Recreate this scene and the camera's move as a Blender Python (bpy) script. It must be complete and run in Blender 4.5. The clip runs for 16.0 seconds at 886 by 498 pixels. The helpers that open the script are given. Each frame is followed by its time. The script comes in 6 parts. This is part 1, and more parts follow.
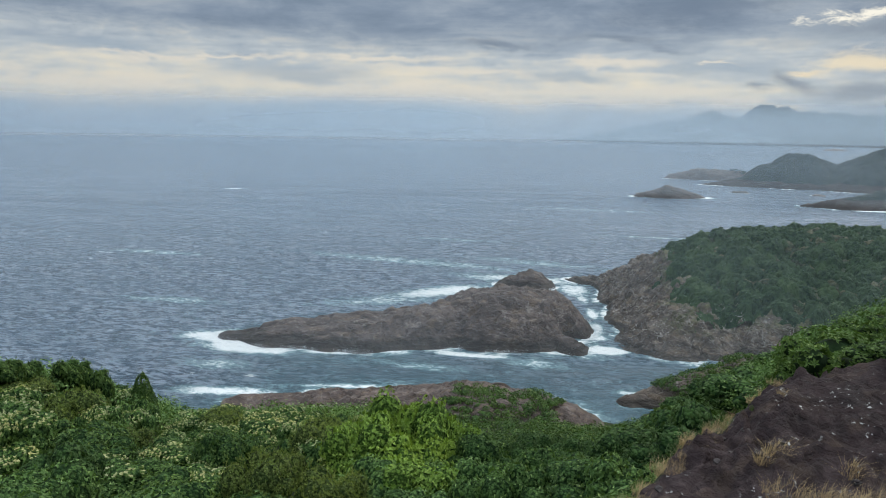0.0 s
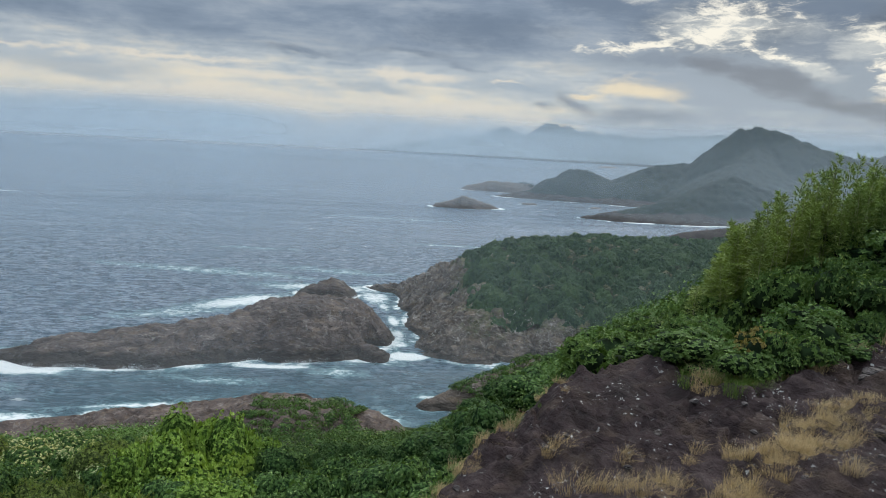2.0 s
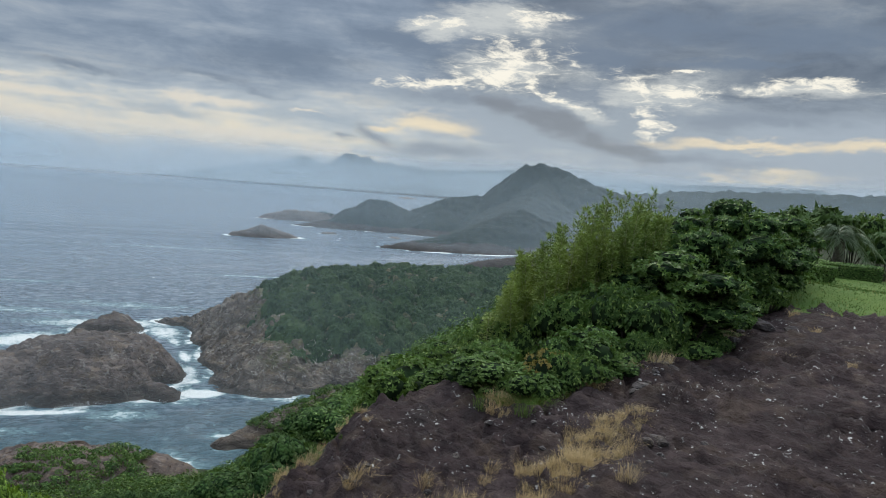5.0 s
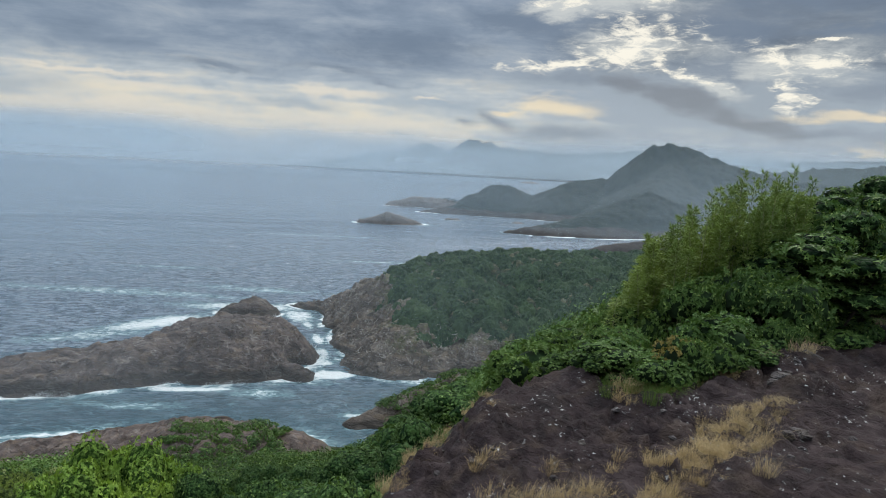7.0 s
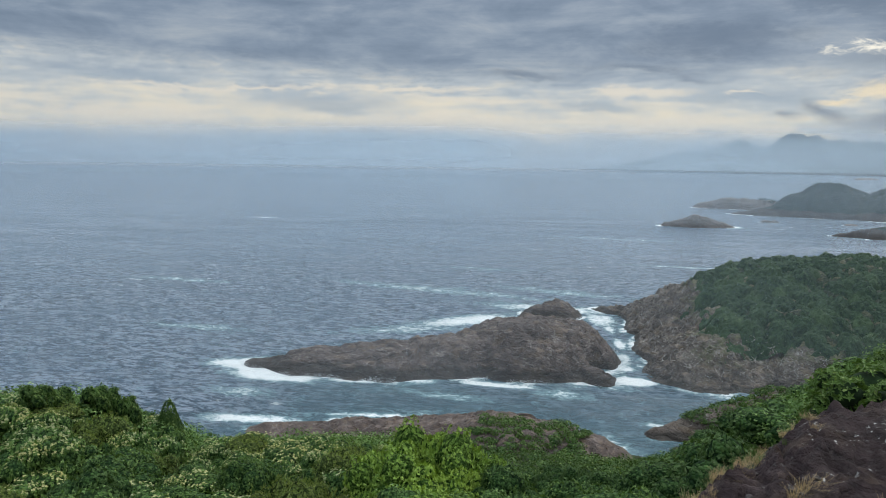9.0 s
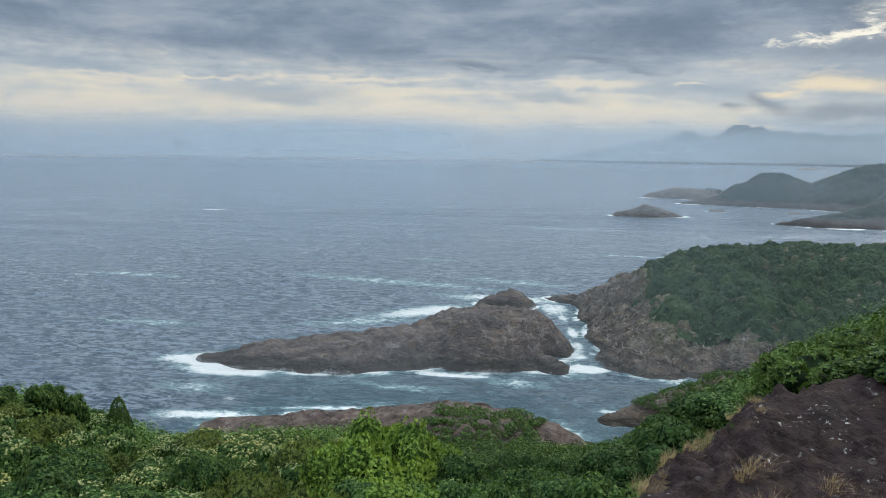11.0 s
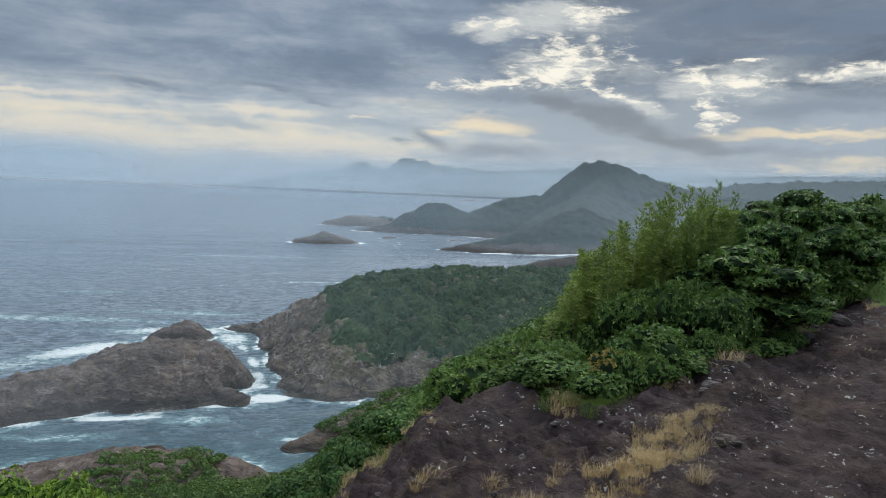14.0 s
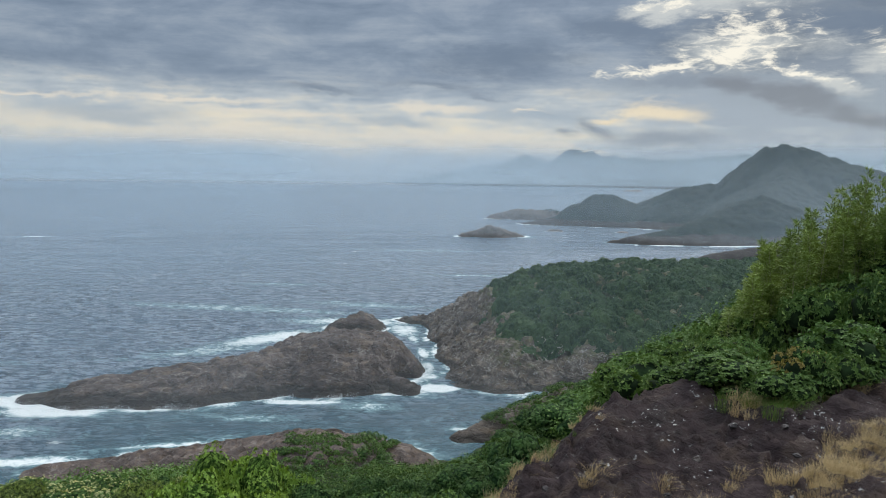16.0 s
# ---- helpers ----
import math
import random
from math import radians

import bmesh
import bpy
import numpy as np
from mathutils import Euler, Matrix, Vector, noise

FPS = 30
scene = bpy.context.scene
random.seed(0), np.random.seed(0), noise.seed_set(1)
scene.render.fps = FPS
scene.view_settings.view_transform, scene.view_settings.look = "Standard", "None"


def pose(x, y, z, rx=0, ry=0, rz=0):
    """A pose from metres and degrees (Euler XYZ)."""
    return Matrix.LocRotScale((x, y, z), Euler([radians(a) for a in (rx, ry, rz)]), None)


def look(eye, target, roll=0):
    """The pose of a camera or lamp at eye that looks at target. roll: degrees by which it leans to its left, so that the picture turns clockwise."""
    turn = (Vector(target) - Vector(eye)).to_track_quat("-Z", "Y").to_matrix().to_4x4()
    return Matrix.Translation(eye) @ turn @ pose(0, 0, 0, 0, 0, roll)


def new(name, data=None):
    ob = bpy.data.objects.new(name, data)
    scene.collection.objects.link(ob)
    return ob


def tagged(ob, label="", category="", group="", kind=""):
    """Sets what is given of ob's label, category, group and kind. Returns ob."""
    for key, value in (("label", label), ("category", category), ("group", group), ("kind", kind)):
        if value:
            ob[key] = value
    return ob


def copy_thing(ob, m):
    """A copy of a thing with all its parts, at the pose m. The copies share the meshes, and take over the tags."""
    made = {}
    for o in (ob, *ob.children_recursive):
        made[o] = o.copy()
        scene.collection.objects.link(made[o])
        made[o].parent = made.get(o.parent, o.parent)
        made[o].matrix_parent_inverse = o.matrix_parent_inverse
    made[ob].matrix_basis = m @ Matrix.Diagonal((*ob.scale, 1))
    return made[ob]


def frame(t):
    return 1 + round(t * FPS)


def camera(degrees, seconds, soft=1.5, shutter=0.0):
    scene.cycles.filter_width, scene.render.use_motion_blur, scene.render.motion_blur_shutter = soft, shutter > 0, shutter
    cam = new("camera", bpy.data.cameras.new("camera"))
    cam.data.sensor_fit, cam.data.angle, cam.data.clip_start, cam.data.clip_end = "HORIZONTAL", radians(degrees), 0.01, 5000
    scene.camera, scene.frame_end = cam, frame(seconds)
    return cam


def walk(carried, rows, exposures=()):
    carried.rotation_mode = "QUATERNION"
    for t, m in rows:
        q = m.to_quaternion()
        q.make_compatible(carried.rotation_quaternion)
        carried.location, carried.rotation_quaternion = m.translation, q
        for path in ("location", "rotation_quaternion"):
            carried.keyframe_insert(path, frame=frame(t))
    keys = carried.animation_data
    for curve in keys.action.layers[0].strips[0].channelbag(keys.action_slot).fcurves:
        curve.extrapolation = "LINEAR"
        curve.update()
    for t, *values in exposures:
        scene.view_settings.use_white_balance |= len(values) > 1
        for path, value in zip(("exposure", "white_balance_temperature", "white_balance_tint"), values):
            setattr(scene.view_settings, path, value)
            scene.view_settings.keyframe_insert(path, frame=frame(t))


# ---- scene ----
cam = camera(61.85, 16.0, soft=0.9)
EYE = (0.0, 0.0, 65.0)


def aim(yaw, pitch, roll):
    """The pose of the camera at its stand, turned yaw degrees to the right of +y, tilted up by pitch, leaning left by roll."""
    a, e = radians(yaw), radians(pitch)
    way = Vector((math.sin(a) * math.cos(e), math.cos(a) * math.cos(e), math.sin(e)))
    return look(EYE, Vector(EYE) + way * 10.0, roll)


PATH = [
    (0.0, -13.19, -9.30, 0.89), (0.5, -10.81, -9.34, 1.58), (1.0, -7.42, -9.11, 2.33), (1.5, -2.68, -9.02, 3.03),
    (2.0, 2.21, -8.11, 3.24), (2.5, 5.99, -6.98, 3.50), (3.0, 8.90, -5.86, 3.65), (3.5, 11.35, -4.97, 4.03),
    (4.0, 13.89, -4.54, 4.39), (4.2, 14.90, -4.46, 4.50), (5.25, 17.70, -4.95, 4.70), (6.3, 15.16, -5.87, 4.35),
    (6.5, 13.51, -6.07, 4.07), (7.0, 8.02, -6.57, 3.18), (7.5, 1.25, -6.90, 2.20), (8.0, -5.53, -7.06, 1.48),
    (8.5, -11.42, -7.07, 1.10), (8.7, -13.07, -7.07, 0.97), (9.75, -18.00, -7.20, 0.70), (10.8, -14.02, -7.61, 0.61),
    (11.0, -11.67, -7.74, 0.76), (11.5, -3.80, -7.46, 1.29), (12.0, 3.45, -6.56, 1.78), (12.5, 9.01, -5.76, 2.15),
    (13.0, 12.24, -5.15, 2.40), (13.5, 13.33, -4.90, 2.66), (14.0, 12.84, -4.93, 2.62), (14.5, 11.34, -5.06, 2.45),
    (15.0, 9.07, -5.33, 2.14), (15.5, 5.45, -5.63, 1.66), (16.0, 0.04, -5.84, 0.89),
]
walk(cam, [(t, aim(y, p, r)) for t, y, p, r in PATH])
scene.view_settings.exposure = 0.0


# ---- node helpers ----
class Nodes:
    """Short hand for building a node tree."""

    def __init__(self, tree):
        self.tree = tree
        tree.nodes.clear()

    def add(self, kind, **values):
        node = self.tree.nodes.new(kind)
        for key, value in values.items():
            setattr(node, key, value)
        return node

    def put(self, socket, value):
        if isinstance(value, bpy.types.NodeSocket):
            self.tree.links.new(value, socket)
        elif value is not None:
            socket.default_value = value

    def math(self, op, a, b=None, c=None, clamp=False):
        n = self.add("ShaderNodeMath", operation=op, use_clamp=clamp)
        for s, v in zip(n.inputs, (a, b, c)):
            self.put(s, v)
        return n.outputs[0]

    def vmath(self, op, a, b=None):
        n = self.add("ShaderNodeVectorMath", operation=op)
        for s, v in zip(n.inputs, (a, b)):
            self.put(s, v)
        return n.outputs[0]

    def mix(self, fac, a, b, blend="MIX"):
        n = self.add("ShaderNodeMix", data_type="RGBA", blend_type=blend)
        n.clamp_factor = True
        self.put(n.inputs[0], fac)
        for s, v in ((n.inputs[6], a), (n.inputs[7], b)):
            self.put(s, (*v, 1.0) if isinstance(v, tuple) and len(v) == 3 else v)
        return n.outputs[2]

    def noise(self, vec, scale, detail=4.0, rough=0.55, distort=0.0, out=0):
        n = self.add("ShaderNodeTexNoise")
        self.put(n.inputs["Vector"], vec)
        for key, v in (("Scale", scale), ("Detail", detail), ("Roughness", rough), ("Distortion", distort)):
            self.put(n.inputs[key], v)
        return n.outputs[out]

    def span(self, value, lo, hi, to_lo=0.0, to_hi=1.0, smooth=True):
        n = self.add("ShaderNodeMapRange", interpolation_type="SMOOTHSTEP" if smooth else "LINEAR")
        for s, v in zip(n.inputs, (value, lo, hi, to_lo, to_hi)):
            self.put(s, v)
        return n.outputs[0]

    def spread(self, value, mid, half):
        """1 at mid, falling off smoothly on both sides over about half."""
        q = self.math("POWER", self.math("DIVIDE", self.math("SUBTRACT", value, mid), half), 2.0)
        return self.math("EXPONENT", self.math("MULTIPLY", q, -1.0))

    def ramp(self, value, stops):
        n = self.add("ShaderNodeValToRGB")
        self.put(n.inputs[0], value)
        el = n.color_ramp.elements
        while len(el) < len(stops):
            el.new(0.5)
        for e, (p, c) in zip(el, stops):
            e.position, e.color = p, (*c, 1.0)
        return n.outputs[0]

    def scaled(self, vec, s):
        return self.vmath("MULTIPLY", vec, s)

    def bump(self, height, strength, distance, normal=None):
        n = self.add("ShaderNodeBump")
        self.put(n.inputs["Height"], height)
        n.inputs["Strength"].default_value, n.inputs["Distance"].default_value = strength, distance
        self.put(n.inputs["Normal"], normal)
        return n.outputs[0]


# ---- world: a broken overcast sky over a bright low band ----
SUN_AZ, SUN_EL = radians(30), radians(42)


def build_sky():
    world = bpy.data.worlds.new("overcast_sky")
    scene.world = world
    world.use_nodes = True
    k = Nodes(world.node_tree)
    way = k.add("ShaderNodeTexCoord").outputs["Generated"]
    sep = k.add("ShaderNodeSeparateXYZ")
    k.put(sep.inputs[0], way)
    x, y, z = sep.outputs
    az = k.math("MULTIPLY", k.math("ARCTAN2", x, y), 57.2958)
    el = k.math("MULTIPLY", k.math("ARCSINE", z), 57.2958)
    nishita = k.add("ShaderNodeTexSky", sky_type="NISHITA", sun_disc=False, sun_elevation=SUN_EL, sun_rotation=SUN_AZ)
    clear = k.mix(1.0, nishita.outputs[0], (0.1, 0.1, 0.1), "MULTIPLY")

    def plane(u, w):
        n = k.add("ShaderNodeCombineXYZ")
        k.put(n.inputs[0], k.math("MULTIPLY", az, u))
        k.put(n.inputs[1], k.math("MULTIPLY", el, w))
        return n.outputs[0]

    # torn edges: bearings and heights are stirred before any cloud is placed
    stir = k.add("ShaderNodeSeparateColor")
    k.put(stir.inputs[0], k.noise(plane(0.15, 0.40), 1.0, 9.0, 0.66, 0.3, 1))
    wa = k.math("ADD", az, k.math("MULTIPLY", k.math("SUBTRACT", stir.outputs[0], 0.5), 9.0))
    we = k.math("ADD", el, k.math("MULTIPLY", k.math("SUBTRACT", stir.outputs[1], 0.5), 3.2))
    puff = k.noise(plane(0.13, 0.38), 1.0, 9.0, 0.60, 0.3)
    streak = k.noise(plane(0.055, 0.95), 1.0, 7.0, 0.60, 0.35)
    cells = k.noise(plane(0.55, 1.7), 1.0, 7.0, 0.66, 0.6)
    half = k.math("MULTIPLY", k.math("ADD", puff, streak), 0.5)

    def spot(a, e, w, h, tilt=0.0, weight=1.0):
        da = k.math("SUBTRACT", wa, a)
        de = k.math("SUBTRACT", k.math("SUBTRACT", we, e), k.math("MULTIPLY", da, tilt))
        q = k.math("ADD", k.math("POWER", k.math("DIVIDE", da, w), 2.0), k.math("POWER", k.math("DIVIDE", de, h), 2.0))
        return k.math("MULTIPLY", k.math("EXPONENT", k.math("MULTIPLY", q, -1.0)), weight)

    def clouds(col, paint, amount, spots, tex, grit, lo=0.12, hi=1.0):
        """Lays clouds of one kind over col: spots of (bearing, height, half width, half height, tilt, weight), broken up by tex."""
        total = spot(*spots[0])
        for s in spots[1:]:
            total = k.math("MAXIMUM", total, spot(*s))
        mixed = k.math("ADD", k.math("MULTIPLY", tex, 0.6), k.math("MULTIPLY", cells, 0.4))
        edge = k.math("ADD", total, k.math("MULTIPLY", k.math("SUBTRACT", mixed, 0.5), grit))
        mask = k.math("MULTIPLY", k.span(edge, lo, hi), k.span(total, 0.02, 0.25))
        return k.mix(k.math("MULTIPLY", mask, amount), col, paint)

    # the thin bright layer under the deck: cream streaks on pale grey
    glow = k.math("ADD", k.math("ADD", k.math("MULTIPLY", half, 0.75), k.math("MULTIPLY", cells, 0.25)), k.math("MULTIPLY", k.spread(el, 2.5, 2.6), 0.13))
    glow = k.math("ADD", glow, k.span(az, 9.0, 24.0, 0.0, -0.20))
    low = k.ramp(glow, [(0.44, (0.345, 0.405, 0.480)), (0.53, (0.470, 0.520, 0.560)), (0.60, (0.640, 0.635, 0.590)), (0.68, (0.790, 0.725, 0.590))])
    # the thick deck over it
    deck_tone = k.ramp(k.math("ADD", k.math("MULTIPLY", puff, 0.75), k.math("MULTIPLY", streak, 0.25)),
                       [(0.36, (0.165, 0.220, 0.300)), (0.48, (0.225, 0.285, 0.372)), (0.58, (0.300, 0.358, 0.435)), (0.70, (0.400, 0.445, 0.490))])
    deck_tone = k.mix(k.span(az, 11.0, 26.0, 0.0, 0.9), deck_tone, k.ramp(puff, [(0.34, (0.095, 0.125, 0.172)), (0.50, (0.158, 0.195, 0.245)), (0.66, (0.285, 0.320, 0.352))]))
    rim = k.math("ADD", k.span(az, -44.0, -16.0, 7.0, 6.2), k.span(az, -2.0, 24.0, 0.0, 0.9))
    deck = k.span(k.math("SUBTRACT", we, rim), -1.0, 1.3)
    col = k.mix(deck, low, deck_tone)
    col = clouds(col, (0.300, 0.352, 0.412), 0.85, [(29, 6.2, 12, 2.6), (17, 6.6, 6, 1.0)], half, 1.0)
    # grey-blue gaps and wisps in the bright layer
    col = clouds(col, (0.335, 0.405, 0.485), 0.75, [(-24, 4.0, 6, 0.75), (-38, 5.3, 5, 0.5), (-4, 3.9, 4, 0.5), (6.5, 4.6, 6, 0.7, -0.05), (-18, 1.9, 5, 0.35)], streak, 1.4)
    # bright streaks
    col = clouds(col, (0.740, 0.690, 0.600), 0.9, [(-31, 4.9, 10, 0.24, 0.02), (-18, 5.2, 6, 0.3, -0.02), (-12, 4.2, 6, 0.3, -0.06), (-38, 2.7, 9, 0.9), (-16, 2.4, 11, 1.0),
                 (0, 2.4, 9, 0.8), (-1.0, 4.9, 4, 0.35), (8.5, 2.0, 4.5, 0.38, -0.12), (6.2, 4.9, 1.8, 0.16)], half, 2.2, 0.15, 1.0)
    col = clouds(col, (0.880, 0.740, 0.510), 0.8, [(15.8, 4.7, 3.2, 0.85, -0.05), (12.6, 4.2, 1.8, 0.3), (38.5, 4.75, 7.5, 0.50, 0.02), (48.0, 4.9, 7.0, 0.5), (10.6, 1.75, 1.7, 0.28, -0.15), (41.5, 2.9, 4.0, 0.5, 0.0, 0.8), (37.5, 2.4, 2.0, 0.4, 0.0, 0.7)], half, 2.2, 0.15, 1.05)
    # dark blue-grey masses of the deck
    col = clouds(col, (0.135, 0.185, 0.262), 0.85, [(4.5, 8.6, 6.5, 1.25, 0.05), (-0.6, 6.5, 4.0, 0.55, -0.05, 0.75), (2.8, 5.8, 2.4, 0.45, -0.2, 0.7), (-9.0, 6.2, 4.0, 0.45, -0.04, 0.75), (13.0, 10.9, 5.0, 1.1),
                 (28.4, 10.4, 4.6, 1.9, -0.1), (34.0, 12.6, 11.0, 1.7), (42.0, 12.0, 8.0, 1.7), (17.0, 14.0, 3.2, 0.9), (38.0, 10.2, 7.0, 0.5, 0.02), (8.6, 3.1, 1.8, 0.5, 0.0, 0.8), (11.3, 3.5, 2.0, 0.95, -0.3, 0.85)], puff, 1.7, 0.12, 1.05)
    col = clouds(col, (0.215, 0.262, 0.330), 0.8, [(39.0, 6.5, 7.5, 0.75, 0.03), (28.0, 7.6, 3.0, 1.1), (18.5, 6.6, 5.0, 0.6, -0.06), (16.0, 2.6, 4.5, 0.75), (34.5, 3.4, 6.0, 0.6)], puff, 1.6, 0.12, 1.05)
    # rifts in the deck towards the hidden sun, broken into small cells
    col = clouds(col, (0.620, 0.640, 0.620), 0.85, [(20.5, 9.2, 6.0, 1.6), (20.5, 12.9, 4.6, 1.4), (31.6, 8.0, 4.2, 1.4), (41.5, 8.5, 4.0, 0.7), (26.3, 6.7, 2.4, 0.7, -0.2), (16.0, 11.8, 3.0, 0.7)], half, 2.2, 0.12, 0.95)
    col = clouds(col, (0.980, 0.930, 0.800), 0.97, [(16.3, 7.9, 3.4, 0.6, 0.10), (20.3, 8.9, 4.2, 1.1, 0.05), (22.3, 10.2, 3.2, 1.4), (25.4, 7.1, 2.0, 0.28, -0.22), (24.0, 8.0, 1.4, 0.6, -0.4), (22.8, 13.0, 2.4, 0.8), (16.2, 12.2, 2.0, 0.45),
                 (31.2, 8.5, 2.5, 0.9, -0.12), (33.4, 7.8, 2.3, 0.6), (32.2, 6.0, 1.3, 0.85), (40.2, 8.7, 1.8, 0.55), (43.5, 8.8, 2.6, 0.5), (34.0, 9.4, 1.0, 0.2)], cells, 3.2, 0.30, 1.15)
    # a torn dark cloud hanging below the deck
    col = clouds(col, (0.190, 0.213, 0.252), 0.85, [(21.0, 6.5, 2.6, 0.85, -0.2), (25.0, 5.5, 3.4, 0.95, -0.27), (29.5, 4.2, 3.6, 0.9, -0.25)], puff, 1.6, 0.05, 1.0)
    # low haze over the horizon
    bank = k.span(k.math("ADD", el, k.math("MULTIPLY", k.math("SUBTRACT", puff, 0.5), 3.4)), 2.4, 0.5)
    col = k.mix(k.math("MULTIPLY", bank, k.span(az, -5.0, 22.0, 0.86, 0.72)), col, k.mix(k.span(az, 2.0, 20.0), (0.400, 0.448, 0.505), (0.300, 0.350, 0.405)))
    col = k.mix(k.span(el, 0.6, -0.5, 0.0, 0.97), col, k.mix(k.span(az, 0.0, 20.0), (0.345, 0.400, 0.472), (0.300, 0.345, 0.390)))
    # the sky beyond the view goes on as an even deck, brightest overhead
    high = k.span(el, 15.0, 50.0)
    col = k.mix(k.math("MULTIPLY", high, 0.95), col, (1.45, 1.70, 1.96))
    col = k.mix(0.94, clear, col)
    bg = k.add("ShaderNodeBackground")
    k.put(bg.inputs[0], col)
    bg.inputs[1].default_value = 1.0
    k.put(k.add("ShaderNodeOutputWorld").inputs[0], bg.outputs[0])


build_sky()
sun_lamp = bpy.data.lights.new("sun", "SUN")
sun_lamp.energy, sun_lamp.angle, sun_lamp.color = 1.5, radians(18), (1.0, 0.93, 0.82)
sun = new("sun", sun_lamp)
sun.matrix_world = look((math.sin(SUN_AZ) * 100, math.cos(SUN_AZ) * 100, math.tan(SUN_EL) * 100), (0, 0, 0))


# ---- noise on arrays ----
def grad_noise(x, y, seed=0):
    xi, yi = np.floor(x).astype(np.int64), np.floor(y).astype(np.int64)
    fx, fy = x - xi, y - yi

    def corner(ix, iy, dx, dy):
        h = (ix * 374761393 + iy * 668265263 + seed * 974634721) & 0x7FFFFFFF
        h = ((h ^ (h >> 13)) * 1274126177) & 0x7FFFFFFF
        a = ((h ^ (h >> 16)) & 0xFFFF) * (2 * np.pi / 65536)
        return np.cos(a) * dx + np.sin(a) * dy

    u, w = fx * fx * fx * (fx * (fx * 6 - 15) + 10), fy * fy * fy * (fy * (fy * 6 - 15) + 10)
    a = corner(xi, yi, fx, fy) * (1 - u) + corner(xi + 1, yi, fx - 1, fy) * u
    b = corner(xi, yi + 1, fx, fy - 1) * (1 - u) + corner(xi + 1, yi + 1, fx - 1, fy - 1) * u
    return (a * (1 - w) + b * w) * 1.5


def fbm(x, y, size, octaves=4, seed=0, gain=0.5):
    total, amp, f = 0.0, 1.0, 1.0 / size
    for i in range(octaves):
        total = total + amp * grad_noise(x * f + i * 17.3, y * f - i * 9.1, seed + i)
        amp, f = amp * gain, f * 2.03
    return total


def ridged(x, y, size, octaves=4, seed=0):
    total, amp, f = 0.0, 1.0, 1.0 / size
    for i in range(octaves):
        total = total + amp * (1.0 - 2.0 * np.abs(grad_noise(x * f + i * 5.7, y * f + i * 3.3, seed + i)))
        amp, f = amp * 0.5, f * 2.1
    return total


def step(v, lo, hi):
    t = np.clip((v - lo) / (hi - lo), 0, 1)
    return t * t * (3 - 2 * t)


# ---- land forms: spines of (x, y, height, half width), falling to the sea ----
def spine_height(x, y, spine, power=1.7, deep=-8.0):
    best = np.full(np.shape(x), deep, float)
    for (ax, ay, az, aw), (bx, by, bz, bw) in zip(spine[:-1], spine[1:]):
        dx, dy = bx - ax, by - ay
        t = np.clip(((x - ax) * dx + (y - ay) * dy) / (dx * dx + dy * dy + 1e-9), 0, 1)
        r = np.hypot(x - ax - t * dx, y - ay - t * dy)
        top, wide = az + (bz - az) * t, aw + (bw - aw) * t
        q = r / wide
        h = np.where(q < 1, top * (1 - q ** power), -(q - 1) * np.maximum(top, 6) * 1.2)
        best = np.maximum(best, h)
    return np.maximum(best, deep)


ISLAND = [(-114, 203, 0.9, 5), (-101, 206, 3.4, 12), (-72, 217, 5.6, 20), (-50, 228, 8.6, 19), (-34, 237, 12.2, 29), (-22, 247, 10.6, 14)]
ISLAND_BACK = [(-33, 240, 11.5, 20), (-27, 260, 8.2, 13), (-29, 284, 2.5, 7)]
ISLAND_FOOT = [(-24, 231, 7, 14), (-14, 220, 3.0, 5), (-10, 217, 3.4, 5.5)]
STACK = [(-40, 304, 4.5, 8), (-34, 305, 7.9, 11)]
CAPE = [(-18, 324, 1.2, 4), (-5, 317, 3.6, 6), (14, 300, 17, 19), (32, 290, 24.5, 37), (50, 294, 27.5, 55), (74, 296, 28.5, 70), (100, 300, 28.5, 84), (150, 302, 28.5, 92), (230, 300, 34, 95)]
CAPE_FRONT = [(20, 233, 8, 18.5), (34, 262, 17, 35.5), (52, 258, 17, 36)]
SHELF = [(-84, 152, 0.8, 5), (-60, 154, 3.2, 14), (-30, 157, 6.8, 19), (-14, 158, 5.8, 13), (-8, 157, 3.0, 9)]
COVE_ROCK = [(6, 177, 1.9, 3.6), (12, 180, 3.4, 5.4), (22, 185, 6.0, 8), (34, 190, 10, 10)]
ISLET = [(24, 770, 4, 8), (48, 768, 12, 14), (54, 768, 11, 12), (78, 778, 3, 9)]
FAR_ISLE = [(75, 1092, 6, 12), (105, 1086, 15, 18), (150, 1078, 13, 20), (205, 1062, 6, 20)]
HILLS = [(115, 980, 3, 12), (150, 982, 11, 30), (182, 988, 28, 44), (202, 990, 38, 52), (224, 990, 39, 54), (244, 996, 31, 54), (264, 1000, 24, 60), (305, 990, 46, 90), (345, 978, 53, 90),
         (370, 972, 58, 80), (390, 965, 84, 84), (410, 957, 102, 98), (422, 953, 105, 104), (434, 949, 105.5, 110), (446, 946, 103.5, 120), (460, 942, 99.5, 140), (490, 932, 88, 150), (560, 920, 68, 170), (700, 900, 57, 200)]
POINT = [(166, 722, 2.5, 6), (200, 722, 9, 22), (262, 745, 18, 45), (340, 800, 42, 90), (400, 880, 62, 120), (430, 935, 86, 130)]
SKERRY_A = [(124, 856, 2.2, 4), (136, 857, 1.6, 4)]
SKERRY_B = [(204, 850, 2.6, 4), (210, 849, 1.6, 4)]
FAR_SKERRY = [(790, 3195, 5, 16), (830, 3222, 7, 20), (866, 3252, 4, 16)]
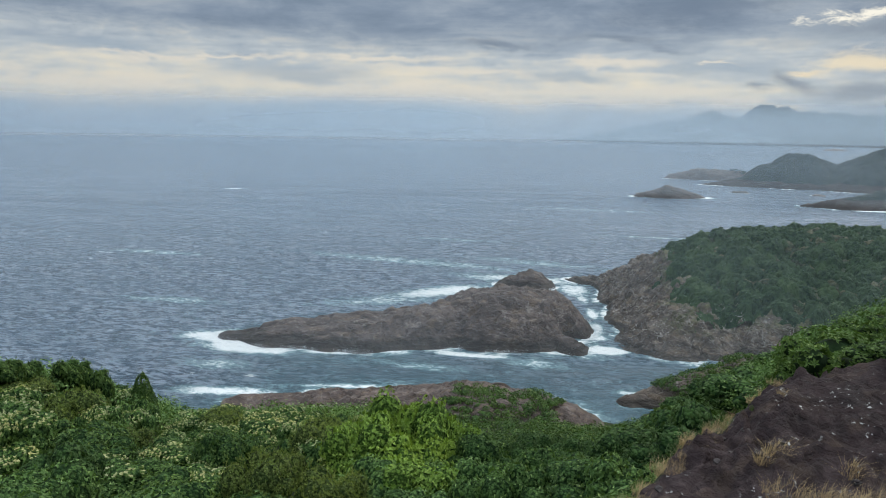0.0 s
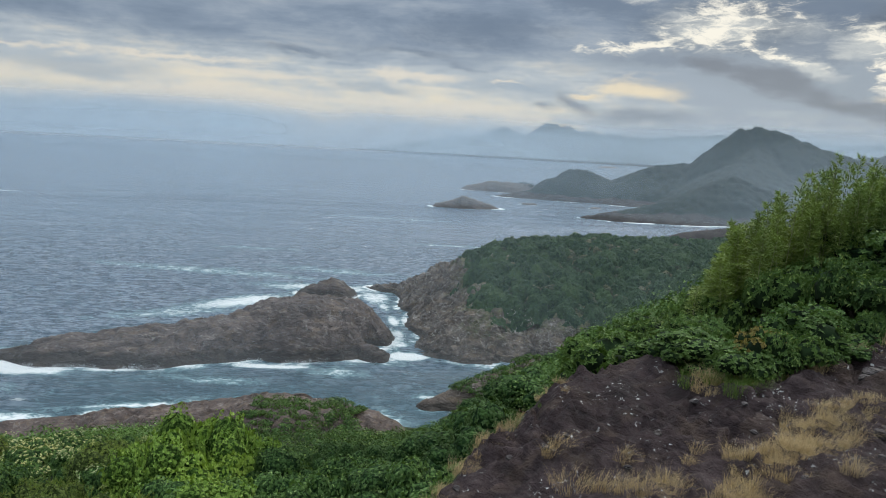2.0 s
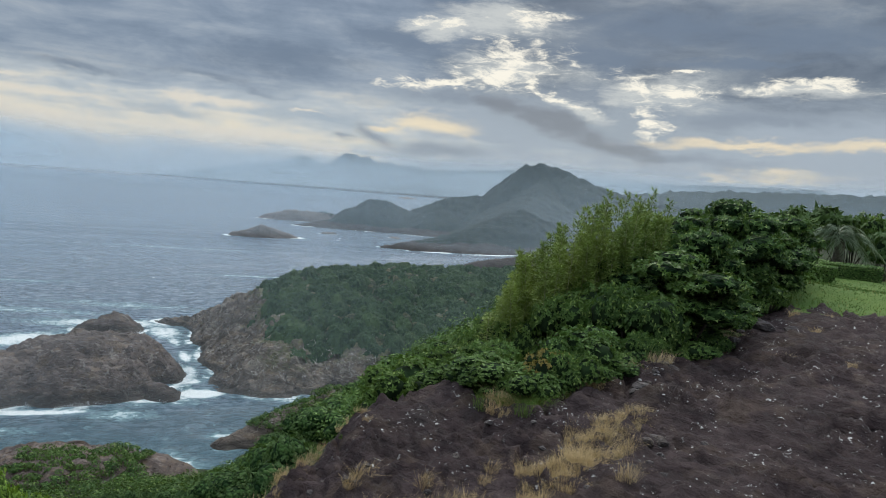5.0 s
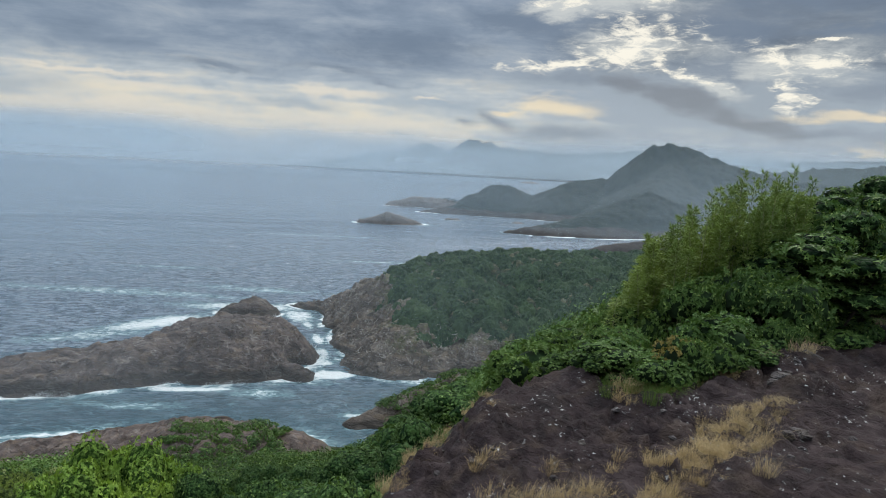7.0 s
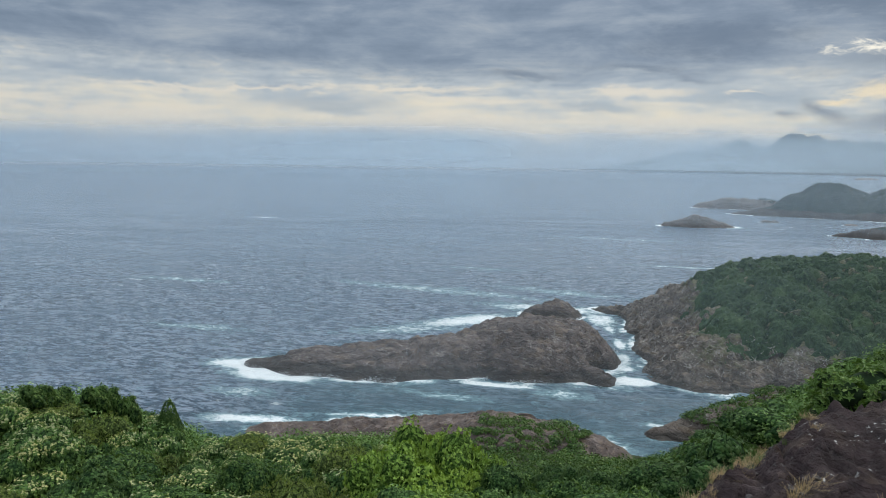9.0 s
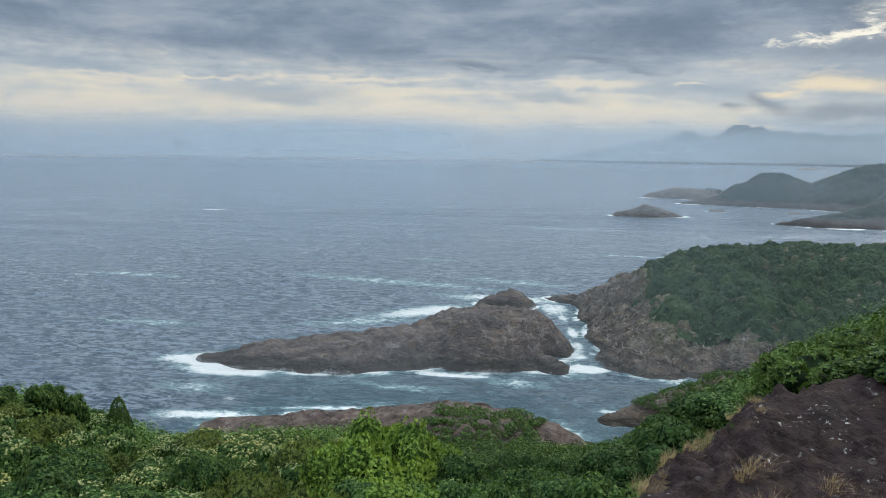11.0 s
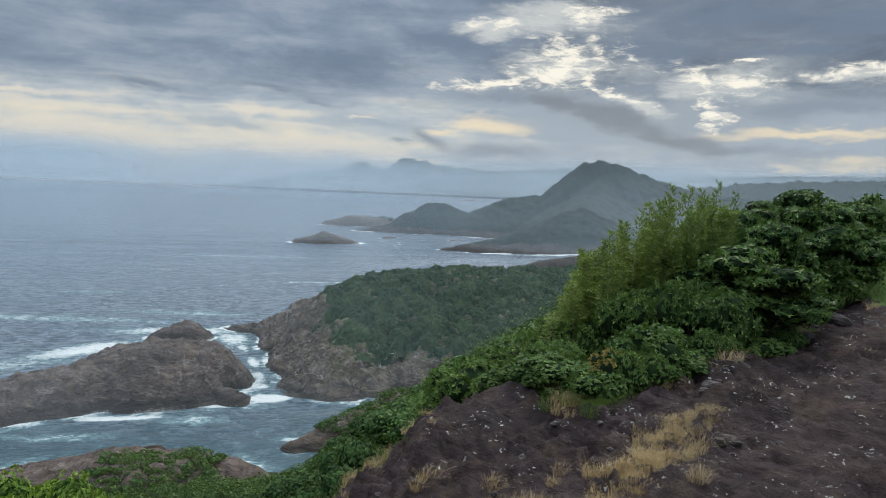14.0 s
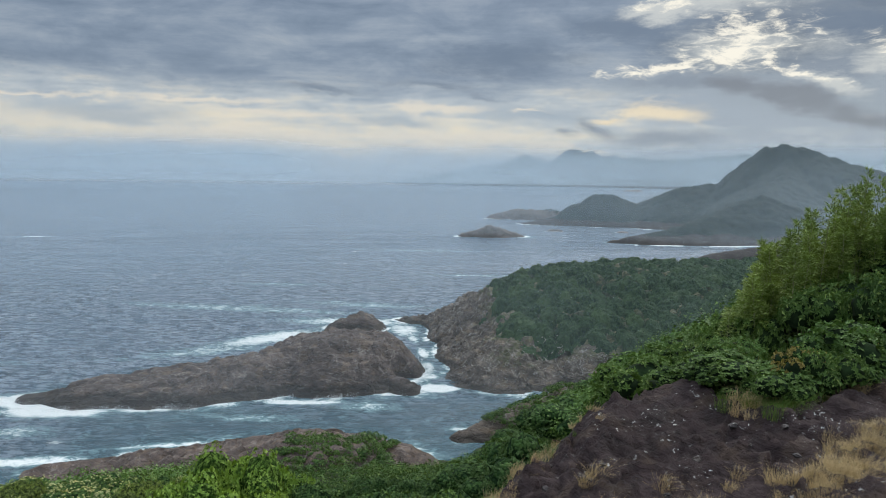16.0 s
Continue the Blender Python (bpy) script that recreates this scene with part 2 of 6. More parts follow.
BAY_LAND = [(212, 588, 3, 8), (242, 600, 7, 18), (300, 600, 12, 36), (360, 560, 25, 80), (430, 500, 45, 120)]


def notch(x, y):
    """A wave-cut notch that sets the knob at the island's foot apart."""
    return 8.0 * np.exp(-(((x + 12.0) / 4.5) ** 2 + ((y - 227) / 3.5) ** 2))


def island_h(x, y):
    h = np.maximum(spine_height(x, y, ISLAND, 2.8), spine_height(x, y, ISLAND_BACK, 2.2))
    return np.maximum(h, spine_height(x, y, ISLAND_FOOT, 2.0))


def cape_h(x, y):
    return np.maximum(spine_height(x, y, CAPE, 1.6), spine_height(x, y, CAPE_FRONT, 1.7))


def cape_wooded(x, y):
    """Metres of margin inside the cape's wood (negative on bare rock)."""
    z, n = cape_h(x, y), fbm(x, y, 18, 3, 90)
    return np.minimum.reduce([z - 7.5 - 4 * n, x - 18 - 7 * n + (y - 290) * 0.05, z + 0.13 * (x - 30) - 9.5 - 4 * n])


def shelf_h(x, y):
    return spine_height(x, y, SHELF, 2.0)


# the hill under the camera: fall below the eye by bearing and distance
FALL_R = np.array([0.0, 3, 8, 16, 30, 60, 100, 150, 190, 260, 400])
FALL_A = np.array([-62.0, -45, -30, -18, -8, 0, 8, 14, 20, 27, 35, 45, 62])
FALL = np.array([
    [1.6, 1.6, 1.6, 1.6, 1.6, 1.6, 1.6, 1.6, 1.6, 1.6, 1.6, 1.6, 1.6],
    [3.0, 3.0, 3.0, 3.0, 2.8, 2.6, 2.6, 2.6, 2.6, 2.6, 2.6, 2.6, 2.6],
    [9.0, 9.0, 9.0, 8.2, 6.2, 5.1, 5.0, 4.9, 4.9, 4.8, 4.7, 4.7, 4.6],
    [15.0, 15.0, 15.0, 14.5, 11.8, 7.6, 5.9, 4.9, 4.4, 4.1, 3.95, 3.65, 3.5],
    [21.0, 21.5, 22.0, 22.5, 21.5, 18.0, 13.5, 10.0, 7.6, 5.0, 4.0, 2.75, 2.7],
    [26.5, 26.5, 31.0, 32.5, 33.5, 31.0, 24.5, 18.0, 13.6, 9.0, 5.2, 4.2, 4.0],
    [30.0, 30.5, 41.5, 45.0, 48.0, 46.0, 38.0, 28.5, 23.0, 17.0, 8.0, 4.0, 3.5],
    [50.0, 52.0, 61.0, 62.0, 62.5, 62.5, 58.0, 48.0, 36.0, 26.0, 14.0, 6.0, 5.0],
    [66.0, 68.0, 72.0, 72.0, 72.0, 71.0, 67.0, 62.0, 48.0, 34.0, 20.0, 10.0, 8.0],
    [78.0, 78.0, 78.0, 78.0, 78.0, 78.0, 77.0, 74.0, 66.0, 50.0, 34.0, 20.0, 18.0],
    [80.0, 80.0, 80.0, 80.0, 80.0, 80.0, 80.0, 80.0, 80.0, 80.0, 80.0, 80.0, 80.0]])
# round the back the two flanks run into one another
BACK = (0.5 * (FALL[:, :1] + FALL[:, -1:]))
FALL = np.concatenate([BACK, FALL, BACK], 1)
FALL_A = np.concatenate([[-180.0], FALL_A, [180.0]])


def hill_h(x, y):
    """Height of the near hill's bare ground."""
    d, a = np.hypot(x, y), np.degrees(np.arctan2(x, y))
    a = np.clip(a, FALL_A[0], FALL_A[-1] - 1e-6)
    d = np.clip(d, 0, FALL_R[-1] - 1e-6)
    i = np.clip(np.searchsorted(FALL_R, d, side="right") - 1, 0, len(FALL_R) - 2)
    j = np.clip(np.searchsorted(FALL_A, a, side="right") - 1, 0, len(FALL_A) - 2)
    u = (d - FALL_R[i]) / (FALL_R[i + 1] - FALL_R[i])
    w = (a - FALL_A[j]) / (FALL_A[j + 1] - FALL_A[j])
    w = w * w * (3 - 2 * w)
    f = (FALL[i, j] * (1 - w) + FALL[i, j + 1] * w) * (1 - u) + (FALL[i + 1, j] * (1 - w) + FALL[i + 1, j + 1] * w) * u
    return 65.0 - f


def any_land(x, y):
    h = np.maximum.reduce([island_h(x, y), cape_h(x, y), shelf_h(x, y), hill_h(x, y), spine_height(x, y, STACK, 2.0), spine_height(x, y, COVE_ROCK, 1.8)])
    return h


# ---- mesh helpers ----
def mesh_of(name, verts, faces, material=None, smooth=True):
    """A mesh from arrays: verts (n, 3), faces (m, 3 or 4)."""
    me = bpy.data.meshes.new(name)
    verts, faces = np.asarray(verts, np.float32), np.asarray(faces, np.int32)
    n, side = len(faces), faces.shape[1]
    me.vertices.add(len(verts))
    me.vertices.foreach_set("co", verts.ravel())
    me.loops.add(n * side)
    me.loops.foreach_set("vertex_index", faces.ravel())
    me.polygons.add(n)
    me.polygons.foreach_set("loop_start", np.arange(0, n * side, side, dtype=np.int32))
    me.polygons.foreach_set("use_smooth", np.full(n, smooth))
    me.update(calc_edges=True)
    if material:
        me.materials.append(material)
    return me


def grid_faces(nx, ny):
    i, j = np.meshgrid(np.arange(nx - 1), np.arange(ny - 1), indexing="ij")
    a = (i * ny + j).ravel()
    return np.stack([a, a + ny, a + ny + 1, a + 1], 1)


def compact(verts, faces, keep):
    faces = faces[keep]
    used = np.unique(faces)
    order = np.zeros(len(verts), np.int64)
    order[used] = np.arange(len(used))
    return verts[used], order[faces]


def land(name, height, box, pitch, material, floor=-1.6, smooth=True, extra=None):
    """A piece of ground as one sheet over box, cut off below the sea."""
    x0, x1, y0, y1 = box
    xs, ys = np.arange(x0, x1 + pitch, pitch), np.arange(y0, y1 + pitch, pitch)
    x, y = np.meshgrid(xs, ys, indexing="ij")
    z = height(x, y)
    if extra is not None:
        x, y, z = extra(x, y, z)
    v = np.stack([x.ravel(), y.ravel(), z.ravel()], 1)
    f = grid_faces(len(xs), len(ys))
    v, f = compact(v, f, (v[f, 2] > floor).any(1))
    return new(name, mesh_of(name, v, f, material, smooth))


# ---- materials ----
def material(name):
    m = bpy.data.materials.new(name)
    m.use_nodes = True
    return m, Nodes(m.node_tree)


def finish(k, color, rough=0.8, normal=None, spec=0.3, **more):
    b = k.add("ShaderNodeBsdfPrincipled")
    k.put(b.inputs["Base Color"], (*color, 1.0) if isinstance(color, tuple) else color)
    k.put(b.inputs["Roughness"], rough)
    k.put(b.inputs["Specular IOR Level"], spec)
    k.put(b.inputs["Normal"], normal)
    for key, v in more.items():
        k.put(b.inputs[key], v)
    k.put(k.add("ShaderNodeOutputMaterial").inputs[0], b.outputs[0])
    return b


def rock_material(name, dark, mid, pale, size, lichen=0.0, bump=1.0, ochre=0.0, tide=0.0, crack_depth=1.0, floor=False, bedded=0.45, shine=0.35, veins=0.0):
    m, k = material(name)
    p = k.add("ShaderNodeNewGeometry").outputs["Position"]
    q = k.scaled(p, (1 / size, 1 / size, 1.6 / size))
    a = k.noise(q, 0.25, 6.0, 0.62, 0.4)
    b = k.noise(q, 1.6, 8.0, 0.68, 0.7)
    crack = k.add("ShaderNodeTexVoronoi", feature="DISTANCE_TO_EDGE")
    k.put(crack.inputs["Vector"], k.vmath("ADD", k.scaled(q, (0.9, 0.55, 1.6)), k.scaled(k.noise(q, 1.0, 3.0, out=1), (0.9, 0.9, 0.9))))
    crack.inputs["Scale"].default_value = 1.0
    cr = k.span(crack.outputs["Distance"], 0.0, 0.07)
    tone = k.math("ADD", k.math("MULTIPLY", a, 0.5), k.math("MULTIPLY", b, 0.5))
    beds = k.add("ShaderNodeMapping")
    k.put(beds.inputs[0], q)
    beds.inputs["Rotation"].default_value = (0.2, -0.45, 0.15)
    grain = k.noise(k.scaled(beds.outputs[0], (0.2, 0.45, 2.2)), 1.3, 6.0, 0.62, 0.5)
    tone = k.math("ADD", k.math("MULTIPLY", tone, 1 - bedded), k.math("MULTIPLY", grain, bedded))
    col = k.ramp(tone, [(0.36, dark), (0.50, mid), (0.66, pale)])
    col = k.mix(k.span(cr, 0.6, 0.0, 0.0, 0.35 * crack_depth), col, tuple(c * 0.45 for c in dark))
    if ochre:
        col = k.mix(k.math("MULTIPLY", k.span(k.noise(q, 0.7, 5.0), 0.50, 0.66), ochre), col, (0.22, 0.15, 0.085))
    if veins:
        fold = k.vmath("ADD", k.scaled(q, (0.55, 0.32, 0.42)), k.scaled(k.noise(q, 0.8, 4.0, 0.6, out=1), (1.1, 1.1, 1.1)))
        line = k.add("ShaderNodeTexVoronoi", feature="DISTANCE_TO_EDGE")
        k.put(line.inputs["Vector"], fold)
        line.inputs["Scale"].default_value = 1.0
        pale_line = k.math("MULTIPLY", k.span(line.outputs["Distance"], 0.05, 0.0), k.span(k.noise(q, 0.5, 4.0), 0.44, 0.62))
        col = k.mix(k.math("MULTIPLY", pale_line, veins), col, (0.36, 0.32, 0.28))
    if lichen:
        spots = k.noise(q, 5.0, 5.0, 0.65, 0.3)
        where = k.noise(q, 0.6, 3.0)
        col = k.mix(k.math("MULTIPLY", k.math("MULTIPLY", k.span(spots, 0.60, 0.66), k.span(where, 0.48, 0.60)), lichen), col, (0.46, 0.45, 0.43))
    # soil under the wood, its dark tone carrying the shade between crowns
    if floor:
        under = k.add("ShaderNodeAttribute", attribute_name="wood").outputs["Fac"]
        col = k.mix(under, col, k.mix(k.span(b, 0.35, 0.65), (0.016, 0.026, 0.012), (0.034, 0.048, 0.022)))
    if floor:
        turf = k.add("ShaderNodeAttribute", attribute_name="turf").outputs["Fac"]
        col = k.mix(k.math("MULTIPLY", turf, k.span(k.noise(q, 0.9, 5.0, 0.65), 0.42, 0.60)), col, k.mix(k.span(b, 0.35, 0.65), (0.055, 0.062, 0.026), (0.135, 0.125, 0.065)))
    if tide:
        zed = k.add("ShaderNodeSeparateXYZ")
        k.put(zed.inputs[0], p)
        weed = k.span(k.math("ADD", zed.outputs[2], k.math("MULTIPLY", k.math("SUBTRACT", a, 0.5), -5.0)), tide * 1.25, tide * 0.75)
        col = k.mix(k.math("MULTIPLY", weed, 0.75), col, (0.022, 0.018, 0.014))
    h = k.math("ADD", k.math("ADD", k.math("MULTIPLY", b, 0.55), k.math("MULTIPLY", grain, 1.1 * bedded)), k.math("MULTIPLY", cr, 0.25 * crack_depth))
    finish(k, col, k.span(b, 0.3, 0.7, 0.62, 0.9), k.bump(h, 0.9 * bump, 0.35 * size), shine)
    return m


def leaf_material(name, low, high, tip=None, gloss=0.45, through_tint=(1.25, 1.35, 0.6), thin=0.16, patch=0.55):
    m, k = material(name)
    geo = k.add("ShaderNodeNewGeometry")
    info = k.add("ShaderNodeObjectInfo").outputs["Random"]
    r = geo.outputs["Random Per Island"]
    col = k.mix(k.span(r, 0.0, 1.0, 0.18, 0.82, False), low, high)
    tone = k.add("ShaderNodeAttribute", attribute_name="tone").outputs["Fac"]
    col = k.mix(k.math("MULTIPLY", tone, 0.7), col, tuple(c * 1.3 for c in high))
    big = k.noise(geo.outputs["Position"], 0.16, 3.0)
    col = k.mix(k.span(big, 0.40, 0.62, 0.0, patch), col, tuple(0.5 * (a + b) * s for a, b, s in zip(low, high, (1.5, 1.25, 0.8))))
    col = k.mix(k.math("MULTIPLY", info, 0.45), col, tuple(a * 0.8 for a in low))
    if tip:
        col = k.mix(k.span(r, 0.86, 0.97), col, tip)
    b = finish(k, col, max(gloss, 0.55), None, 0.14)
    t = k.add("ShaderNodeBsdfTranslucent")
    k.put(t.inputs[0], k.mix(1.0, col, through_tint, "MULTIPLY"))
    s = k.add("ShaderNodeMixShader")
    s.inputs[0].default_value = thin
    k.put(s.inputs[1], b.outputs[0])
    k.put(s.inputs[2], t.outputs[0])
    k.put([n for n in k.tree.nodes if n.type == "OUTPUT_MATERIAL"][0].inputs[0], s.outputs[0])
    return m


def soil_material(name, low, high, size=1.0):
    m, k = material(name)
    p = k.add("ShaderNodeNewGeometry").outputs["Position"]
    n = k.noise(p, 0.8 / size, 6.0, 0.65)
    finish(k, k.mix(k.span(n, 0.35, 0.65), low, high), 0.95, k.bump(n, 0.6, 0.2 * size), 0.15)
    return m


def leaf_mass_material(name, low, high, cells=5.0):
    """Dense foliage seen from outside: small leaves, each of its own tone, the chinks between painted dark as if
    shaded.
    """
    m, k = material(name)
    p = k.add("ShaderNodeNewGeometry").outputs["Position"]
    q = k.vmath("ADD", p, k.scaled(k.noise(p, 3.0, 3.0, 0.6, out=1), (0.25, 0.25, 0.25)))
    leaf = k.add("ShaderNodeTexVoronoi")
    k.put(leaf.inputs["Vector"], q)
    leaf.inputs["Scale"].default_value = cells
    tint = k.add("ShaderNodeSeparateColor")
    k.put(tint.inputs[0], leaf.outputs["Color"])
    n = k.noise(p, 1.2, 5.0, 0.65)
    tone = k.math("ADD", k.math("MULTIPLY", tint.outputs[0], 0.55), k.math("MULTIPLY", k.span(n, 0.35, 0.65), 0.45))
    col = k.mix(k.span(tone, 0.15, 0.85), low, high)
    # shade in the chinks between leaves, put into the colour
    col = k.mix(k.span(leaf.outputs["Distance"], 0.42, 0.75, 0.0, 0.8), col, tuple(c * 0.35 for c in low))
    finish(k, col, 0.75, k.bump(k.math("SUBTRACT", tint.outputs[1], leaf.outputs["Distance"]), 0.9, 0.12), 0.04)
    return m


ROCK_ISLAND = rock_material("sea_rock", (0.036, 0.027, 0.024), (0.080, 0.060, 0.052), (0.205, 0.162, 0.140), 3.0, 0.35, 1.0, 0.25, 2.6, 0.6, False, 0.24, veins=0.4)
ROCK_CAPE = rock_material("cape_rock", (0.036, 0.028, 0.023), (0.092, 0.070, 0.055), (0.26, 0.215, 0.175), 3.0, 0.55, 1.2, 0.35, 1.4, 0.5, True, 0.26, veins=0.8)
ROCK_SHELF = rock_material("shelf_rock", (0.034, 0.024, 0.020), (0.085, 0.060, 0.050), (0.215, 0.158, 0.132), 1.6, 0.35, 1.0, 0.3, 0.0, 0.5, False, 0.3, veins=0.4)
ROCK_NEAR = rock_material("dark_outcrop_rock", (0.0140, 0.0095, 0.0095), (0.0350, 0.0232, 0.0230), (0.086, 0.062, 0.060), 0.6, 1.0, 1.2, 0.10, 0.0, 0.12, False, 0.25, 0.1)
ROCK_FAR = rock_material("far_rock", (0.07, 0.06, 0.055), (0.12, 0.10, 0.09), (0.2, 0.17, 0.15), 9.0, 0.2)
# soil with the shade under the brush included in its dark tone
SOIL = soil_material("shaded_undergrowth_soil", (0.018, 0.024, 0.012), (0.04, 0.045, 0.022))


def coast_material(name, low, high, foot, level, size):
    """Woodland over a bare rocky foot."""
    m, k = material(name)
    p = k.add("ShaderNodeNewGeometry").outputs["Position"]
    zed = k.add("ShaderNodeSeparateXYZ")
    k.put(zed.inputs[0], p)
    n = k.noise(p, 0.8 / size, 6.0, 0.65)
    n2 = k.noise(p, 0.15 / size, 4.0, 0.6)
    rocky = k.span(k.math("ADD", zed.outputs[2], k.math("MULTIPLY", k.math("SUBTRACT", n2, 0.5), level * 2.2)), level * 1.15, level * 0.85)
    wood = k.mix(k.span(n, 0.35, 0.65), low, high)
    rock = k.mix(k.span(n, 0.35, 0.65), tuple(c * 0.6 for c in foot), foot)
    finish(k, k.mix(rocky, wood, rock), 0.95, k.bump(n, 0.7, 0.25 * size), 0.15)
    return m


FAR_WOOD = coast_material("far_woodland", (0.011, 0.020, 0.017), (0.018, 0.030, 0.024), (0.058, 0.050, 0.046), 8.0, 8.0)


# ---- the sea ----
def sea_material():
    m, k = material("sea_water")
    geo = k.add("ShaderNodeNewGeometry")
    p = geo.outputs["Position"]
    foam = k.add("ShaderNodeAttribute", attribute_name="foam").outputs["Fac"]
    shoal = k.add("ShaderNodeAttribute", attribute_name="shoal").outputs["Fac"]
    wind = k.add("ShaderNodeMapping")
    k.put(wind.inputs[0], p)
    wind.inputs["Rotation"].default_value = (0, 0, radians(-14))
    wind.inputs["Scale"].default_value = (0.42, 1.0, 1.0)
    w = wind.outputs[0]
    calm = k.add("ShaderNodeAttribute", attribute_name="calm").outputs["Fac"]
    swell = k.noise(w, 0.05, 3.0, 0.5, 0.3)
    chop = k.noise(w, 0.33, 8.0, 0.68, 0.4)
    ripple = k.noise(w, 0.95, 6.0, 0.66, 0.4)
    h = k.math("ADD", k.math("MULTIPLY", swell, 4.0), k.math("ADD", k.math("MULTIPLY", chop, 3.0), k.math("MULTIPLY", ripple, 0.9)))
    open_sea = k.add("ShaderNodeVectorMath", operation="LENGTH")
    k.put(open_sea.inputs[0], p)
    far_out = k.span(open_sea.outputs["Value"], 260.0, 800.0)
    h = k.math("MULTIPLY", k.math("MULTIPLY", h, k.span(calm, 0.0, 1.0, 1.0, 0.45)), k.span(far_out, 0.0, 1.0, 1.0, 0.3))
    lace = k.noise(k.scaled(p, (0.7, 1.0, 1.0)), 0.5, 8.0, 0.72, 1.2)
    curd = k.noise(p, 0.12, 5.0, 0.6, 0.8)
    amount = k.math("ADD", foam, k.math("MULTIPLY", k.math("SUBTRACT", lace, 0.5), 1.7))
    amount = k.math("ADD", amount, k.math("MULTIPLY", k.math("SUBTRACT", curd, 0.5), 0.8))
    white = k.math("MULTIPLY", k.span(amount, 0.42, 0.86), k.span(foam, 0.02, 0.2))
    crest = k.math("MULTIPLY", k.span(k.noise(w, 0.09, 5.0, 0.6, 0.4), 0.665, 0.72), k.span(lace, 0.50, 0.62))
    white = k.math("MAXIMUM", white, k.math("MULTIPLY", crest, 0.55))
    # waves near shore, sky sheen and dark faces put into colour; smoother farther out
    wave_sheen = k.math("ADD", k.math("MULTIPLY", chop, 0.5), k.math("MULTIPLY", ripple, 0.5))
    wave = k.mix(k.span(wave_sheen, 0.445, 0.57), (0.042, 0.074, 0.106), (0.255, 0.306, 0.366))
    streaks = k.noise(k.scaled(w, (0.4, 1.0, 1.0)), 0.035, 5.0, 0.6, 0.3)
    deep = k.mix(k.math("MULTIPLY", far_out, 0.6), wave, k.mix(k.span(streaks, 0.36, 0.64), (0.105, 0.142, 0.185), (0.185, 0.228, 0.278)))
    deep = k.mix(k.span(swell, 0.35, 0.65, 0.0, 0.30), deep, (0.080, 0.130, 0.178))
    deep = k.mix(k.math("MULTIPLY", calm, 0.75), deep, (0.040, 0.080, 0.098))
    deep = k.mix(k.math("MULTIPLY", shoal, 0.35), deep, (0.050, 0.115, 0.130))
    deep = k.mix(k.span(amount, 0.05, 0.60, 0.0, 0.75), deep, (0.22, 0.35, 0.37))
    normal = k.bump(h, 0.85, 1.0)
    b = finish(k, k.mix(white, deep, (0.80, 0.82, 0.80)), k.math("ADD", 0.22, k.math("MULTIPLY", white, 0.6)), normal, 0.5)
    b.inputs["IOR"].default_value = 1.33
    return m


def foam_at(x, y):
    """How much white water lies at a place: along the shores, in the gut between the rocks and in a few patches."""
    h = np.maximum.reduce([island_h(x, y), cape_h(x, y), shelf_h(x, y), spine_height(x, y, STACK, 2.0), spine_height(x, y, COVE_ROCK, 1.8)])
    outer = np.maximum.reduce([spine_height(x, y, s, 1.5) for s in (ISLET, FAR_ISLE, HILLS, POINT, SKERRY_A, SKERRY_B)])
    n = fbm(x, y, 16, 3, 40)
    # open-sea side takes the surf, the sheltered cove far less
    sea_side = step(-x, -20, 60) * 0.25 + 0.75 * step(y - (228 + (x + 60) * 0.55), -6, 14)
    surf = step(h, -3.4 - 2.2 * n, 0.2) * (0.58 + 0.42 * np.clip(sea_side, 0, 1))
    surf = surf * (0.25 + 0.90 * step(fbm(x, y, 9, 3, 48), -0.30, 0.35))
    f = np.maximum(surf, step(outer, -6.5 - 5.0 * fbm(x, y, 60, 2, 44), -0.5) * (0.15 + 0.85 * step(fbm(x, y, 34, 3, 45), -0.25, 0.3)))

    def patch(px, py, rx, ry, amount, turn=0.0):
        c, s = math.cos(turn), math.sin(turn)
        u, w = (x - px) * c + (y - py) * s, -(x - px) * s + (y - py) * c
        return amount * np.exp(-((u / rx) ** 2 + (w / ry) ** 2) ** 1.5)

    for args in ((-117, 200, 14, 6, 1.1), (-104, 193, 15, 5.5, 1.3), (-72, 198, 18, 2.8, 1.0, 0.25), (-40, 204, 14, 2.8, 0.95), (-15, 213, 8, 3.0, 0.85),
                 (-66, 284, 24, 9, 0.9, 0.75), (-38, 318, 30, 9, 0.75), (-85, 262, 26, 8, 0.5, 0.5), (-15, 302, 6, 15, 0.78, 0.28), (-11, 286, 2.4, 8, 0.8, 0.2), (-6.5, 264, 2.0, 9, 0.85, 0.15), (-4, 245, 1.8, 6, 0.8, 0.1), (-3, 232, 2.6, 4, 0.8),
                 (-0.5, 219, 6.5, 4.5, 1.35, 0.3), (-8, 212, 10, 4, 0.45), (-92, 158, 14, 3.5, 0.85, 0.15), (-60, 170, 22, 1.8, 0.7, 0.22), (-104, 176, 12, 5, 0.5), (-50, 190, 12, 3, 0.42),
                 (-20, 200, 9, 4, 0.5), (-95, 345, 60, 8, 0.5, -0.15), (-40, 360, 40, 7, 0.46, -0.2), (30, 470, 40, 5, 0.5), (8, 183, 6, 3, 0.6),
                 (-160, 240, 22, 5, 0.46), (-230, 330, 30, 6, 0.42), (-20, 620, 70, 6, 0.4), (-90, 420, 30, 4, 0.44)):
        f = np.maximum(f, patch(*args))
    return np.clip(f, 0, 1.4)


